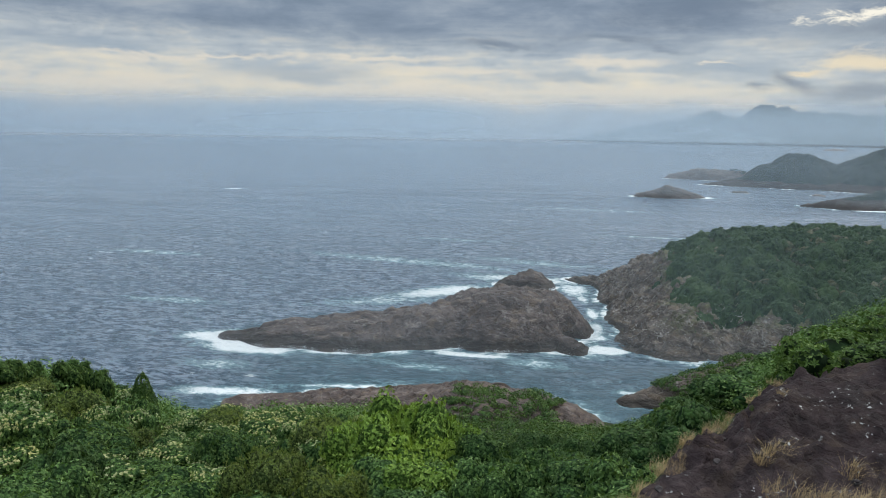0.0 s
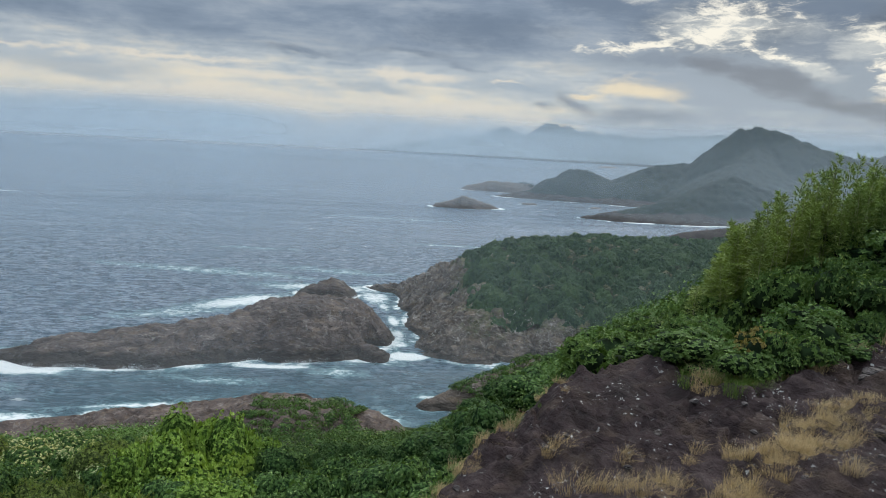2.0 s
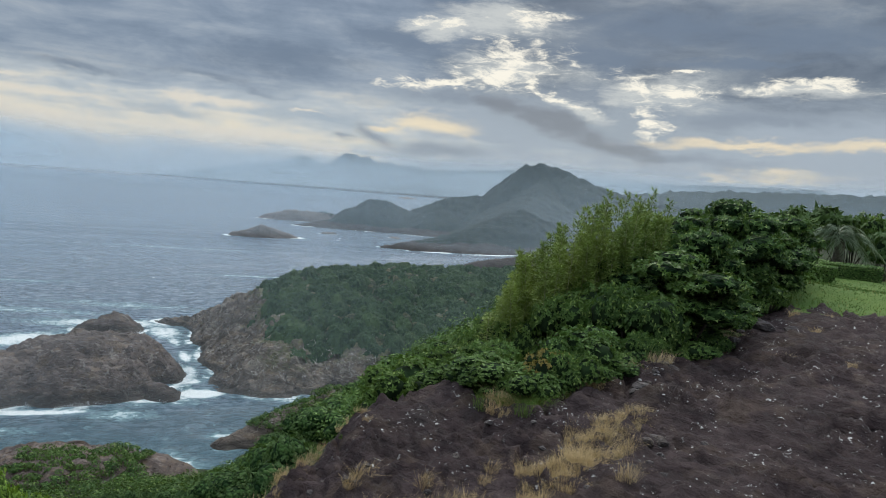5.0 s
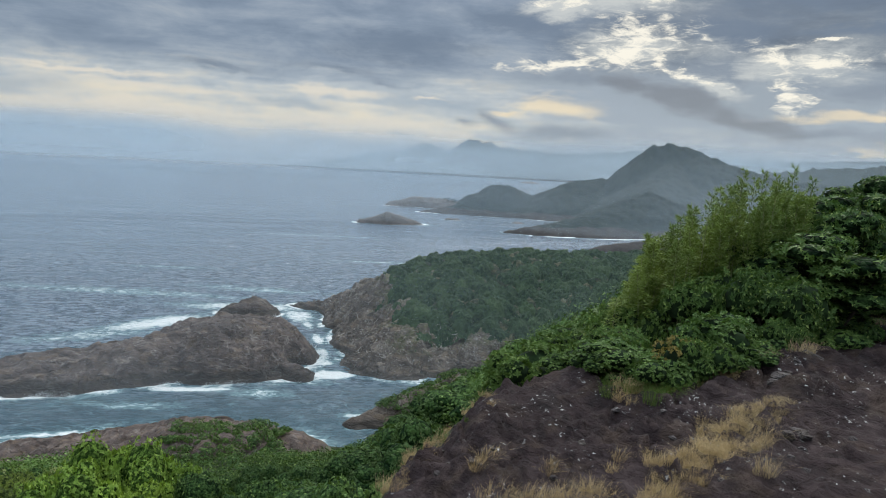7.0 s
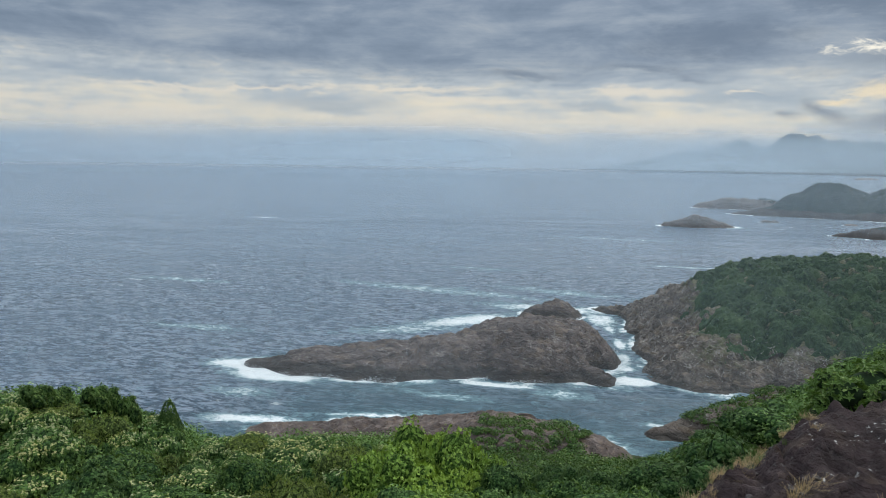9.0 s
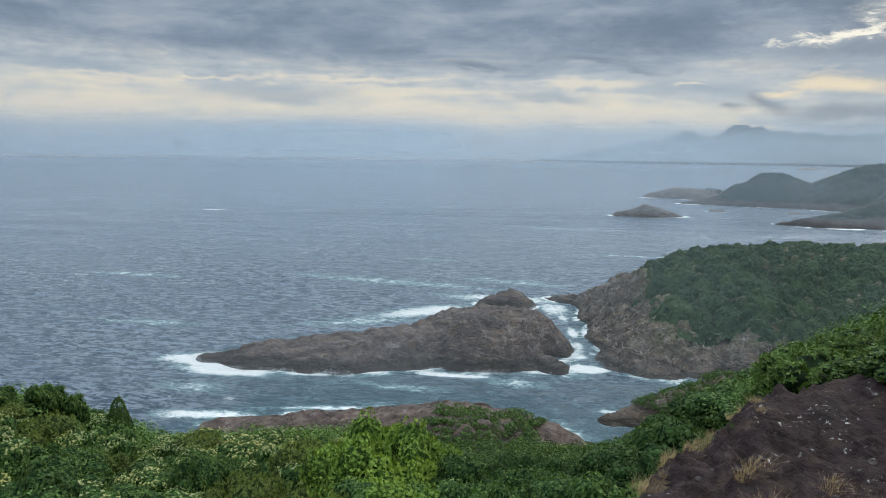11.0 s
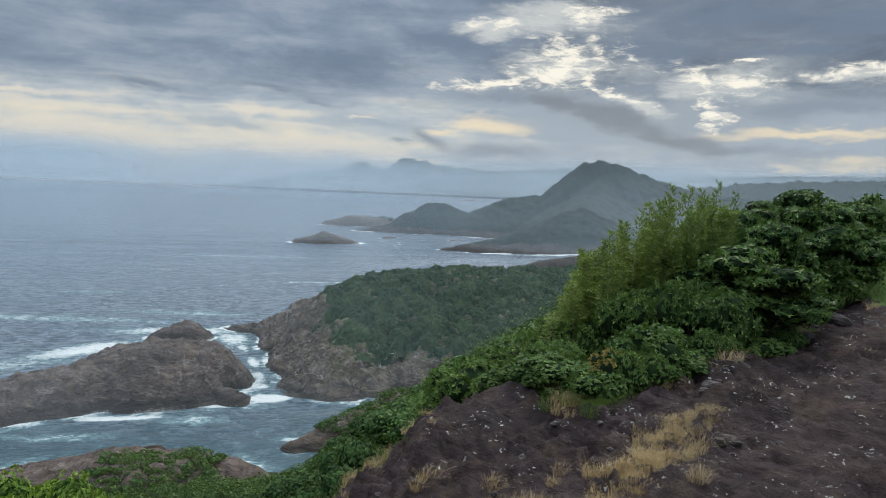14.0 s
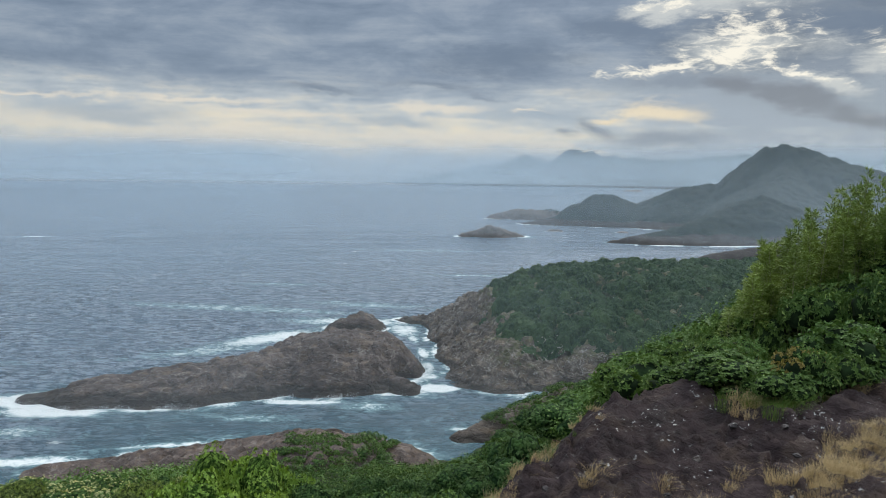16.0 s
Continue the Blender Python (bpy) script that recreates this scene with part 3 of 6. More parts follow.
def build_sea():
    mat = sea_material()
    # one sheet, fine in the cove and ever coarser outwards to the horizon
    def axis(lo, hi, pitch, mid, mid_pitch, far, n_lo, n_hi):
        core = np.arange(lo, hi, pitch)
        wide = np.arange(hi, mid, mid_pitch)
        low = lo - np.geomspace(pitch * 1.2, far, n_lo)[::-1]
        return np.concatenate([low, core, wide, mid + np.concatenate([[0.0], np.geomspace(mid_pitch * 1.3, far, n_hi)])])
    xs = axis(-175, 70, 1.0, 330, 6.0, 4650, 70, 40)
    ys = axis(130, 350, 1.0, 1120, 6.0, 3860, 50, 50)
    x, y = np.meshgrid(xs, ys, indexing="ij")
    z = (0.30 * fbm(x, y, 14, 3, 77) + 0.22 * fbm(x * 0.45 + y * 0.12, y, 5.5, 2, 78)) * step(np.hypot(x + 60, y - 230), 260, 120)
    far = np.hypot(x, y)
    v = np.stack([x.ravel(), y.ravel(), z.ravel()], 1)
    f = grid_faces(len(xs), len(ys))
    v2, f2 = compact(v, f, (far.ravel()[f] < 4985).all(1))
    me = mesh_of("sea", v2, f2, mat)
    fo = me.attributes.new("foam", "FLOAT", "POINT")
    fo.data.foreach_set("value", foam_at(v2[:, 0].astype(float), v2[:, 1].astype(float)).astype(np.float32))
    sh = me.attributes.new("shoal", "FLOAT", "POINT")
    d = np.maximum(any_land(v2[:, 0].astype(float), v2[:, 1].astype(float)), -8)
    sh.data.foreach_set("value", step(d, -8, 0).astype(np.float32))
    lee = step(v2[:, 1] - (206 + 0.12 * v2[:, 0] + 8 * fbm(v2[:, 0].astype(float), v2[:, 1].astype(float), 30, 2, 79)), 8, -8) * step(v2[:, 0], -112, -80)
    me.attributes.new("calm", "FLOAT", "POINT").data.foreach_set("value", lee.astype(np.float32))
    return tagged(new("water_sea", me), "grey-blue choppy sea with white surf along the rocks", "sea", kind="structure")


build_sea()


# ---- rocks and headlands ----
def crowns(x, y, cell, radius, seed):
    """Tree crowns over a plan: height of the canopy above the ground (negative in the gaps) and a tone for each crown."""
    i0, j0 = np.floor(x / cell).astype(np.int64), np.floor(y / cell).astype(np.int64)
    best, tone = np.full(np.shape(x), -1.0), np.zeros(np.shape(x))

    def chance(i, j, n):
        h = (i * 374761393 + j * 668265263 + (seed + n) * 974634721) & 0x7FFFFFFF
        h = ((h ^ (h >> 13)) * 1274126177) & 0x7FFFFFFF
        return ((h ^ (h >> 16)) & 0xFFFF) / 65536.0

    for di in (-1, 0, 1):
        for dj in (-1, 0, 1):
            i, j = i0 + di, j0 + dj
            r = radius * (0.55 + 0.75 * chance(i, j, 3))
            q = ((x - (i + 0.15 + 0.7 * chance(i, j, 1)) * cell) ** 2 + (y - (j + 0.15 + 0.7 * chance(i, j, 2)) * cell) ** 2) / (r * r)
            h = r * (1.15 * np.sqrt(np.maximum(1 - q, 0)) - 0.15) + radius * 0.6 * (chance(i, j, 4) - 0.4)
            h = np.where(q < 1, h, -1.0)
            tone = np.where(h > best, chance(i, j, 5), tone)
            best = np.maximum(best, h)
    return best, tone


def craggy(strength, seed, tilt=0.35, layer=2.4, macro=0.0, groove=0.0):
    """Weathering for a rock sheet: broken blocks, tilted beds and hollows; macro raises ribs and groove cuts gullies, in metres."""
    def work(x, y, z):
        on = step(z, -1.5, 2.5)
        n = fbm(x, y, 13, 4, seed, 0.4)
        r = ridged(x * 0.8 + y * 0.5, y * 0.9 - x * 0.45, 8, 3, seed + 9)
        cut = ridged(x * 0.5 + y * 0.3, y - 0.4 * x, 2.6, 2, seed + 15)
        bed = z + tilt * x + 0.9 * n + 0.25 * y
        saw = (bed / layer) % 1.0
        if macro:
            rib = ridged(x * 0.45 + y * 0.25, y * 0.9 - x * 0.5, 15, 3, seed + 21)
            z = z + step(z, 0.5, 6) * macro * (rib - 0.95)
        if groove:
            for i, size in enumerate((11.0, 5.5)):
                g = grad_noise((x + 1.4 * n) / size, (0.55 * y - 0.25 * x) / size, seed + 25 + i)
                z = z - step(z, 0.3, 3) * groove * (0.7 - 0.3 * i) * np.exp(-(g / 0.10) ** 2)
        z = z + on * strength * (0.9 * n + 0.55 * (r - 0.6) + 0.85 * (saw - 0.5) + 0.13 * (cut - 0.4)) + strength * 0.25 * n
        x = x + on * strength * 0.7 * fbm(x, y, 5, 3, seed + 3)
        y = y + on * strength * 0.7 * fbm(x, y, 5, 3, seed + 5)
        return x, y, z
    return work


def build_island():
    """The long island: its main ridge, the lower back and the knob at its foot."""
    thing = tagged(new("rock_island"), "long brown wave-washed rock island with tilted beds", "rock island")
    for name, spine, power, box, seed in (("main_ridge", ISLAND, 2.8, (-124, 8, 182, 282), 11), ("back_ridge", ISLAND_BACK, 2.2, (-62, -6, 212, 306), 13), ("foot", ISLAND_FOOT, 2.0, (-46, 4, 204, 256), 17)):
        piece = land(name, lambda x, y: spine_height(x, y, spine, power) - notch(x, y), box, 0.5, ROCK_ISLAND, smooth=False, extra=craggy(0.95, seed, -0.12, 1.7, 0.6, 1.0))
        piece.parent = thing


build_island()
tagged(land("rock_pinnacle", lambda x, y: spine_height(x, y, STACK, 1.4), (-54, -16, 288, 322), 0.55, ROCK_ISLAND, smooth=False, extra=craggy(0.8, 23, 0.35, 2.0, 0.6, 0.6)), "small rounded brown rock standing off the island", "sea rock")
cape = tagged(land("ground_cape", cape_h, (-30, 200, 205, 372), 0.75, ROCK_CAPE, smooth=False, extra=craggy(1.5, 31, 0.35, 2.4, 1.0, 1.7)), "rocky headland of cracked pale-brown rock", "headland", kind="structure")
at = np.empty(len(cape.data.vertices) * 3, np.float32)
cape.data.vertices.foreach_get("co", at)
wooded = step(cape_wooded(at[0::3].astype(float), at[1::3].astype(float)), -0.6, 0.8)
margin = cape_wooded(at[0::3].astype(float), at[1::3].astype(float))
cape.data.attributes.new("turf", "FLOAT", "POINT").data.foreach_set("value", (step(margin, -5.5, -0.5) * step(at[2::3], 3.0, 8.0)).astype(np.float32))
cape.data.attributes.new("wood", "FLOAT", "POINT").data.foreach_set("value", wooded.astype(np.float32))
shelf = tagged(new("rock_shelf"), "low reddish rock shelf at the foot of the slope", "rock shelf")
for name, reach, seed in (("low_bench", SHELF[:3], 43), ("round_end", SHELF[2:], 45)):
    land(name, lambda x, y: spine_height(x, y, reach, 2.0), (-104, 6, 132, 182), 0.5, ROCK_SHELF, smooth=False, extra=craggy(0.85, seed, 0.2, 1.6, 0.5, 0.8)).parent = shelf
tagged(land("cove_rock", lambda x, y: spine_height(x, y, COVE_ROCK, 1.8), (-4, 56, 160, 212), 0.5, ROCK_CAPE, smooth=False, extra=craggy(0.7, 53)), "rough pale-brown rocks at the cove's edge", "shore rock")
tagged(land("rock_islet", lambda x, y: spine_height(x, y, ISLET, 1.6), (8, 96, 745, 800), 1.6, ROCK_FAR, extra=craggy(1.0, 61)), "low dark rock islet ringed by surf", "islet")
tagged(land("far_isle", lambda x, y: spine_height(x, y, FAR_ISLE, 1.6), (55, 235, 1030, 1120), 2.5, ROCK_FAR, extra=craggy(1.4, 67)), "flat dark wooded isle off the far cape", "islet")


for skerry in (SKERRY_A, SKERRY_B):
    cx, cy = skerry[0][0], skerry[0][1]
    tagged(land("skerry", lambda x, y: spine_height(x, y, skerry, 1.6), (cx - 12, cx + 26, cy - 12, cy + 14), 1.2, ROCK_FAR, extra=craggy(0.6, int(cx))), "small dark rock awash off the cape", "rock", "rocks off the cape")


tagged(land("far_rock", lambda x, y: spine_height(x, y, FAR_SKERRY, 1.6), (760, 900, 3165, 3285), 5.0, ROCK_FAR), "low dark reef far out in the bay", "rock")


def hills_h(x, y):
    return np.maximum.reduce([spine_height(x, y, HILLS, 1.05), spine_height(x, y, POINT, 1.2), spine_height(x, y, BAY_LAND, 1.5)])


def mountain_skin(x, y, z):
    wooded = step(z - 7 * fbm(x, y, 60, 3, 95), 9, 17)
    x, y, z = craggy(0.7, 71)(x, y, z)
    return x, y, z + wooded * (0.55 * crowns(x, y, 8.0, 5.5, 42)[0] + 0.5)


tagged(land("ground_mountain", hills_h, (95, 900, 480, 1130), 3.2, FAR_WOOD, extra=mountain_skin), "dark wooded mountain and its foothills across the bay", "mountain", kind="structure")
tagged(land("ground_far_hills", lambda x, y: spine_height(x, y, [(900, 1700, 70, 240), (1084, 1560, 98, 260), (1170, 1497, 108, 260), (1271, 1412, 114, 260), (1500, 1250, 125, 300), (1800, 1000, 130, 300)], 1.5),
            (600, 2200, 700, 2000), 16.0, FAR_WOOD, extra=craggy(6.0, 83)), "hazy wooded hills beyond the mountain", "hills", kind="structure")
tagged(land("ground_far_coast", lambda x, y: spine_height(x, y, [(-330, 4780, 6, 60), (300, 4700, 34, 120), (900, 4500, 44, 150), (1600, 4150, 46, 180), (2400, 3700, 46, 220), (3200, 3000, 40, 300)], 1.5),
            (-420, 3500, 2700, 4900), 30.0, FAR_WOOD), "long low coast in the far haze", "coast", kind="structure")


tagged(land("ground_far_mountains", lambda x, y: spine_height(x, y, [(-260, 4790, 20, 80), (250, 4760, 125, 160), (440, 4740, 165, 130), (530, 4730, 196, 120), (655, 4720, 168, 110), (760, 4705, 220, 120), (850, 4690, 246, 120),
            (980, 4650, 200, 180), (1350, 4560, 170, 260), (1850, 4400, 215, 300), (2350, 4140, 180, 300), (2900, 3760, 215, 300), (3300, 3400, 225, 300)], 1.0),
            (-1250, 3600, 3000, 4980), 34.0, FAR_WOOD, extra=craggy(5.0, 91)), "faint blue mountain range beyond the far coast", "mountains", kind="structure")


def near_extra(x, y, z):
    d = np.hypot(x, y)
    on = step(d, 3, 9)
    z = z + on * (0.35 * fbm(x, y, 6.5, 4, 5) * step(d, 80, 12) + 2.2 * fbm(x, y, 30, 3, 6) * step(d, 25, 60))
    return x, y, z


# the bare outcrop: how far it reaches by bearing
EDGE_A = [-180, -60, -14, -5, 0, 3.5, 8.2, 12.6, 17.0, 19.2, 21.2, 25.7, 29.8, 32.8, 37.9, 40.5, 43.0, 48, 64, 80, 110, 180]
EDGE_R = [3.5, 3.0, 5.0, 8.6, 10.6, 12.4, 14.7, 16.1, 17.0, 16.8, 15.4, 14.4, 15.5, 16.6, 19.5, 23.5, 27.0, 27.0, 27.0, 12.0, 5.0, 3.5]


def outcrop_edge(a):
    return np.interp(a, EDGE_A, EDGE_R)


def ground_z(x, y):
    """The near hill's ground; it breaks away below the outcrop's lower rim."""
    x, y = np.asarray(x, float), np.asarray(y, float)
    z = near_extra(x, y, hill_h(x, y))[2]
    a, d = np.degrees(np.arctan2(x, y)), np.hypot(x, y)
    past = d - outcrop_edge(a)
    return z - 2.3 * step(past, -0.2, 3.5) * step(d, 55, 25) * step(a, 18, 11) * step(a, -14, -4)


def outcrop_in(x, y):
    """Metres inside the outcrop's rim (negative outside)."""
    d, a = np.hypot(x, y), np.degrees(np.arctan2(x, y))
    rim = outcrop_edge(a) + 0.5 * fbm(x, y, 2.2, 3, 8)
    return rim - d


def outcrop_z(x, y):
    z = ground_z(x, y)
    # beds that dip to the sea: ledges, hollows and broken edges
    n = fbm(x, y, 1.7, 4, 21)
    bed = x * 0.55 + y * 0.35 + 1.7 * n + 1.2 * fbm(x, y, 5, 2, 27)
    saw = (bed / 1.15) % 1.0
    ledge = np.where(saw < 0.82, saw / 0.82, (1 - saw) / 0.18)
    patchy = step(fbm(x, y, 3.6, 2, 33), -0.25, 0.35)
    z = z + 0.10 * n + 0.24 * patchy * (ledge - 0.4) + 0.085 * (ridged(x, y, 0.75, 3, 29) - 0.6) + 0.05 * fbm(x, y, 0.26, 2, 36)
    inside = outcrop_in(x, y)
    return z + 0.06 - 0.5 * step(inside, 0.25, -0.6)


def build_near_hill():
    # rings that open outwards round the stand
    rs = np.concatenate([np.linspace(0.0, 6, 12), np.geomspace(6.15, 400, 158)])
    aa = np.radians(np.linspace(-180, 180, 401))
    r, a = np.meshgrid(rs, aa, indexing="ij")
    x, y = r * np.sin(a), r * np.cos(a)
    z = ground_z(x, y)
    z = z - 0.5 * step(outcrop_in(x, y), -0.3, 0.5)
    v = np.stack([x.ravel(), y.ravel(), z.ravel()], 1)
    f = grid_faces(len(rs), len(aa))
    keep = (v[f, 2] > -1.6).any(1)
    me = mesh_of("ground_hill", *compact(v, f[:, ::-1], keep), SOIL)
    return tagged(new("ground_hill", me), "steep brushy hillside above the sea", "hillside", kind="structure")


def build_outcrop():
    rs = np.concatenate([np.linspace(0.0, 3.6, 24), np.geomspace(3.7, 29, 280)])
    aa = np.radians(np.concatenate([np.linspace(-180, -14, 50), np.linspace(-12, 64, 400), np.linspace(66, 180, 40)]))
    r, a = np.meshgrid(rs, aa, indexing="ij")
    x, y = r * np.sin(a), r * np.cos(a)
    z = outcrop_z(x, y)
    v = np.stack([x.ravel(), y.ravel(), z.ravel()], 1)
    f = grid_faces(len(rs), len(aa))
    keep = (outcrop_in(v[:, 0], v[:, 1])[f] > -0.7).any(1)
    return tagged(new("ground_outcrop", mesh_of("ground_outcrop", *compact(v, f[:, ::-1], keep), ROCK_NEAR)), "dark purplish-brown bare rock slope with pale lichen", "rock slope", kind="structure")


build_near_hill()
build_outcrop()


# ---- plants ----
rng = np.random.default_rng(7)


def unit(v):
    return v / np.maximum(np.linalg.norm(v, axis=-1, keepdims=True), 1e-9)


def leaf_sheet(base, way, up, length, width, plain=False):
    """Leaves as folded diamonds, or as plain pointed blades where small: arrays of base points, directions and upper sides."""
    side = unit(np.cross(way, up))
    up = np.cross(side, way)
    length, width = np.broadcast_to(length, len(base))[:, None], np.broadcast_to(width, len(base))[:, None]
    mid = base + way * length * 0.48 + up * length * 0.10
    tip = base + way * length - up * length * 0.08
    if plain:
        heel = base + way * length * 0.12
        v = np.stack([heel + side * width * 0.62, tip, heel - side * width * 0.62], 1).reshape(-1, 3)
        return v, np.arange(len(v)).reshape(-1, 3)
    v = np.stack([base, mid + side * width * 0.5, tip, mid - side * width * 0.5], 1).reshape(-1, 3)
    f = np.arange(len(v)).reshape(-1, 4)
    return v, f


def frame_of(axis):
    ref = np.where(np.abs(axis[:, 2:3]) > 0.9, np.array([[1.0, 0, 0]]), np.array([[0, 0, 1.0]]))
    t = unit(np.cross(axis, ref))
    return t, np.cross(axis, t)


def rosettes(g, centre, axis, count, length, width, open_lo=45, open_hi=88, droop=0.15, plain=False):
    """Whorls of leaves round twig ends."""
    m = len(centre)
    t1, t2 = frame_of(axis)
    phi = (np.arange(count)[None] * (2 * np.pi / count) + g.uniform(0, 6.28, (m, 1)) + g.normal(0, 0.25, (m, count)))[..., None]
    tilt = np.radians(g.uniform(open_lo, open_hi, (m, count)))[..., None]
    way = axis[:, None] * np.cos(tilt) + (t1[:, None] * np.cos(phi) + t2[:, None] * np.sin(phi)) * np.sin(tilt)
    way = way + np.array([0, 0, -droop])
    way = unit(way).reshape(-1, 3)
    up = np.repeat(axis, count, 0) + g.normal(0, 0.25, (m * count, 3))
    base = np.repeat(centre, count, 0)
    size = g.uniform(0.75, 1.2, m * count)
    return leaf_sheet(base, way, up, length * size, width * size, plain)


def tube(points, radii, sides=6):
    points = np.asarray(points, float)
    way = unit(np.gradient(points, axis=0))
    t, s = frame_of(way)
    ang = np.arange(sides) * 2 * np.pi / sides
    ring = (t[:, None] * np.cos(ang)[None, :, None] + s[:, None] * np.sin(ang)[None, :, None]) * np.asarray(radii)[:, None, None]
    v = (points[:, None] + ring).reshape(-1, 3)
    i, j = np.meshgrid(np.arange(len(points) - 1), np.arange(sides), indexing="ij")
    a, b = i * sides + j, i * sides + (j + 1) % sides
    return v, np.stack([a, b, b + sides, a + sides], -1).reshape(-1, 4)


def join(pieces):
    vs, fs, n = [], [], 0
    for v, f in pieces:
        vs.append(v)
        fs.append(f + n)
        n += len(v)
    return np.concatenate(vs), np.concatenate(fs)


def part(name, mesh, parent, label=""):
    ob = new(name, mesh)
    ob.parent = parent
    if label:
        ob["label"] = label
    return ob


# no bush rises above the brow of the slope, by bearing
BROW_A = [-64, -45, -43, -40, -38.7, -37.3, -36, -33.4, -31.4, -28.8, -25.8, -23.2, -18, -13.5, -11, -8.5, -4.9, -1.7, 1, 3, 7.7, 10.7, 13.8, 16.8, 21, 24, 30, 45]
BROW_E = [-13.5, -15.7, -16.6, -17.4, -17.6, -18.1, -18.5, -19.2, -19.8, -20.4, -20.5, -20.6, -20.8, -20.8, -21.2, -20.9, -21.0, -21.2, -21.8, -21.2, -17.7, -15.9, -13.7, -11.9, -10.2, -8.3, -6.0, -3.0]


def brow(a):
    return np.interp(a, BROW_A, BROW_E)


BARK = soil_material("grey_brown_bark", (0.05, 0.042, 0.034), (0.13, 0.11, 0.09), 0.15)
# dark tone for crown cores, standing in for the shade inside
CORE_SHADE = soil_material("shaded_crown_core", (0.007, 0.015, 0.005), (0.022, 0.042, 0.014), 0.35)
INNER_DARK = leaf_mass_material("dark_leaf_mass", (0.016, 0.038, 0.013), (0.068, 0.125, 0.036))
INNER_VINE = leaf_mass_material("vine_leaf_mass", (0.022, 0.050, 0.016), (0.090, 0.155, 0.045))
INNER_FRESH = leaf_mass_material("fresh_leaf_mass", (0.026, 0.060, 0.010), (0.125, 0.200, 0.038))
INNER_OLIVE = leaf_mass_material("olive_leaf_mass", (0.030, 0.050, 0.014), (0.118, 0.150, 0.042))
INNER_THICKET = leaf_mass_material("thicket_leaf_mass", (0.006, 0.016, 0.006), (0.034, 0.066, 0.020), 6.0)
LEAF_CREEPER = leaf_material("creeper_leaf", (0.022, 0.054, 0.015), (0.102, 0.176, 0.046), (0.19, 0.275, 0.08), 0.5)
LEAF_THICKET = leaf_material("thicket_leaf", (0.020, 0.050, 0.015), (0.105, 0.182, 0.048), (0.22, 0.29, 0.085), 0.45)
LEAF_DARK = leaf_material("dark_glossy_leaf", (0.026, 0.060, 0.017), (0.112, 0.190, 0.050), (0.22, 0.30, 0.08), 0.5)
LEAF_VINE = leaf_material("vine_leaf", (0.036, 0.084, 0.024), (0.150, 0.250, 0.068), (0.28, 0.38, 0.13), 0.55)
LEAF_FRESH = leaf_material("fresh_yellow_green_leaf", (0.070, 0.150, 0.024), (0.290, 0.410, 0.074), (0.40, 0.50, 0.11), 0.55)
LEAF_OLIVE = leaf_material("olive_fine_leaf", (0.062, 0.108, 0.026), (0.225, 0.280, 0.074), (0.29, 0.30, 0.10), 0.6)
LEAF_BAMBOO = leaf_material("yellowish_bamboo_leaf", (0.080, 0.140, 0.034), (0.235, 0.325, 0.098), (0.34, 0.39, 0.15), 0.5, (1.2, 1.2, 0.6), 0.22)
LEAF_DRY = leaf_material("withered_leaf", (0.15, 0.125, 0.04), (0.29, 0.235, 0.08), None, 0.7)
LEAF_WOOD = leaf_material("headland_wood_leaf", (0.032, 0.066, 0.021), (0.088, 0.142, 0.044), None, 0.65, patch=0.3)
LEAF_FAR = leaf_material("far_wood_leaf", (0.014, 0.029, 0.022), (0.018, 0.034, 0.025), None, 0.8, patch=0.15)
FLOWER = leaf_material("cream_flower", (0.36, 0.39, 0.20), (0.54, 0.54, 0.33), None, 0.7)
STRAW = leaf_material("dry_straw", (0.28, 0.215, 0.125), (0.52, 0.42, 0.27), (0.17, 0.15, 0.08), 0.7, (1.0, 0.95, 0.85))
GREEN_BLADE = leaf_material("green_blade", (0.05, 0.10, 0.02), (0.12, 0.19, 0.045), (0.3, 0.25, 0.1), 0.5)


def lobed_points(g, radius, height, lobes, count, flat=0.78, skirt=0.72):
    """Twig ends over the outside of a crown made of several lobes: points, outward ways, lobe centres."""
    rho = radius * 0.68 * np.sqrt(g.uniform(0.02, 1, lobes))
    th = np.arange(lobes) * 2.4 + g.uniform(0, 1.2, lobes)
    c = np.stack([rho * np.cos(th), rho * np.sin(th), height * (0.70 - 0.36 * (rho / radius) ** 2) * g.uniform(skirt, 1.08, lobes)], 1)
    r = radius * g.uniform(0.22, 0.43, lobes)
    pick = g.integers(0, lobes, count * 3)
    d = unit(g.normal(0, 1, (count * 3, 3)) + np.array([0, 0, 0.25]))
    wave = 1 + 0.16 * np.sin(d[:, 0] * 6 + pick) * np.sin(d[:, 1] * 6 + 2 * pick) + 0.10 * np.sin(d[:, 2] * 9 + 3 * pick)
    p = c[pick] + d * (r[pick] * wave * g.uniform(0.88, 1.12, count * 3))[:, None] * np.array([1, 1, flat])
    gap = np.linalg.norm((p[:, None] - c[None]) / np.array([1, 1, flat]), axis=2) / r[None]
    ok = (gap.min(1) > 0.85) & (d[:, 2] > -0.55) & (p[:, 2] > 0.1)
    return p[ok][:count], d[ok][:count], c, r, pick[ok][:count]


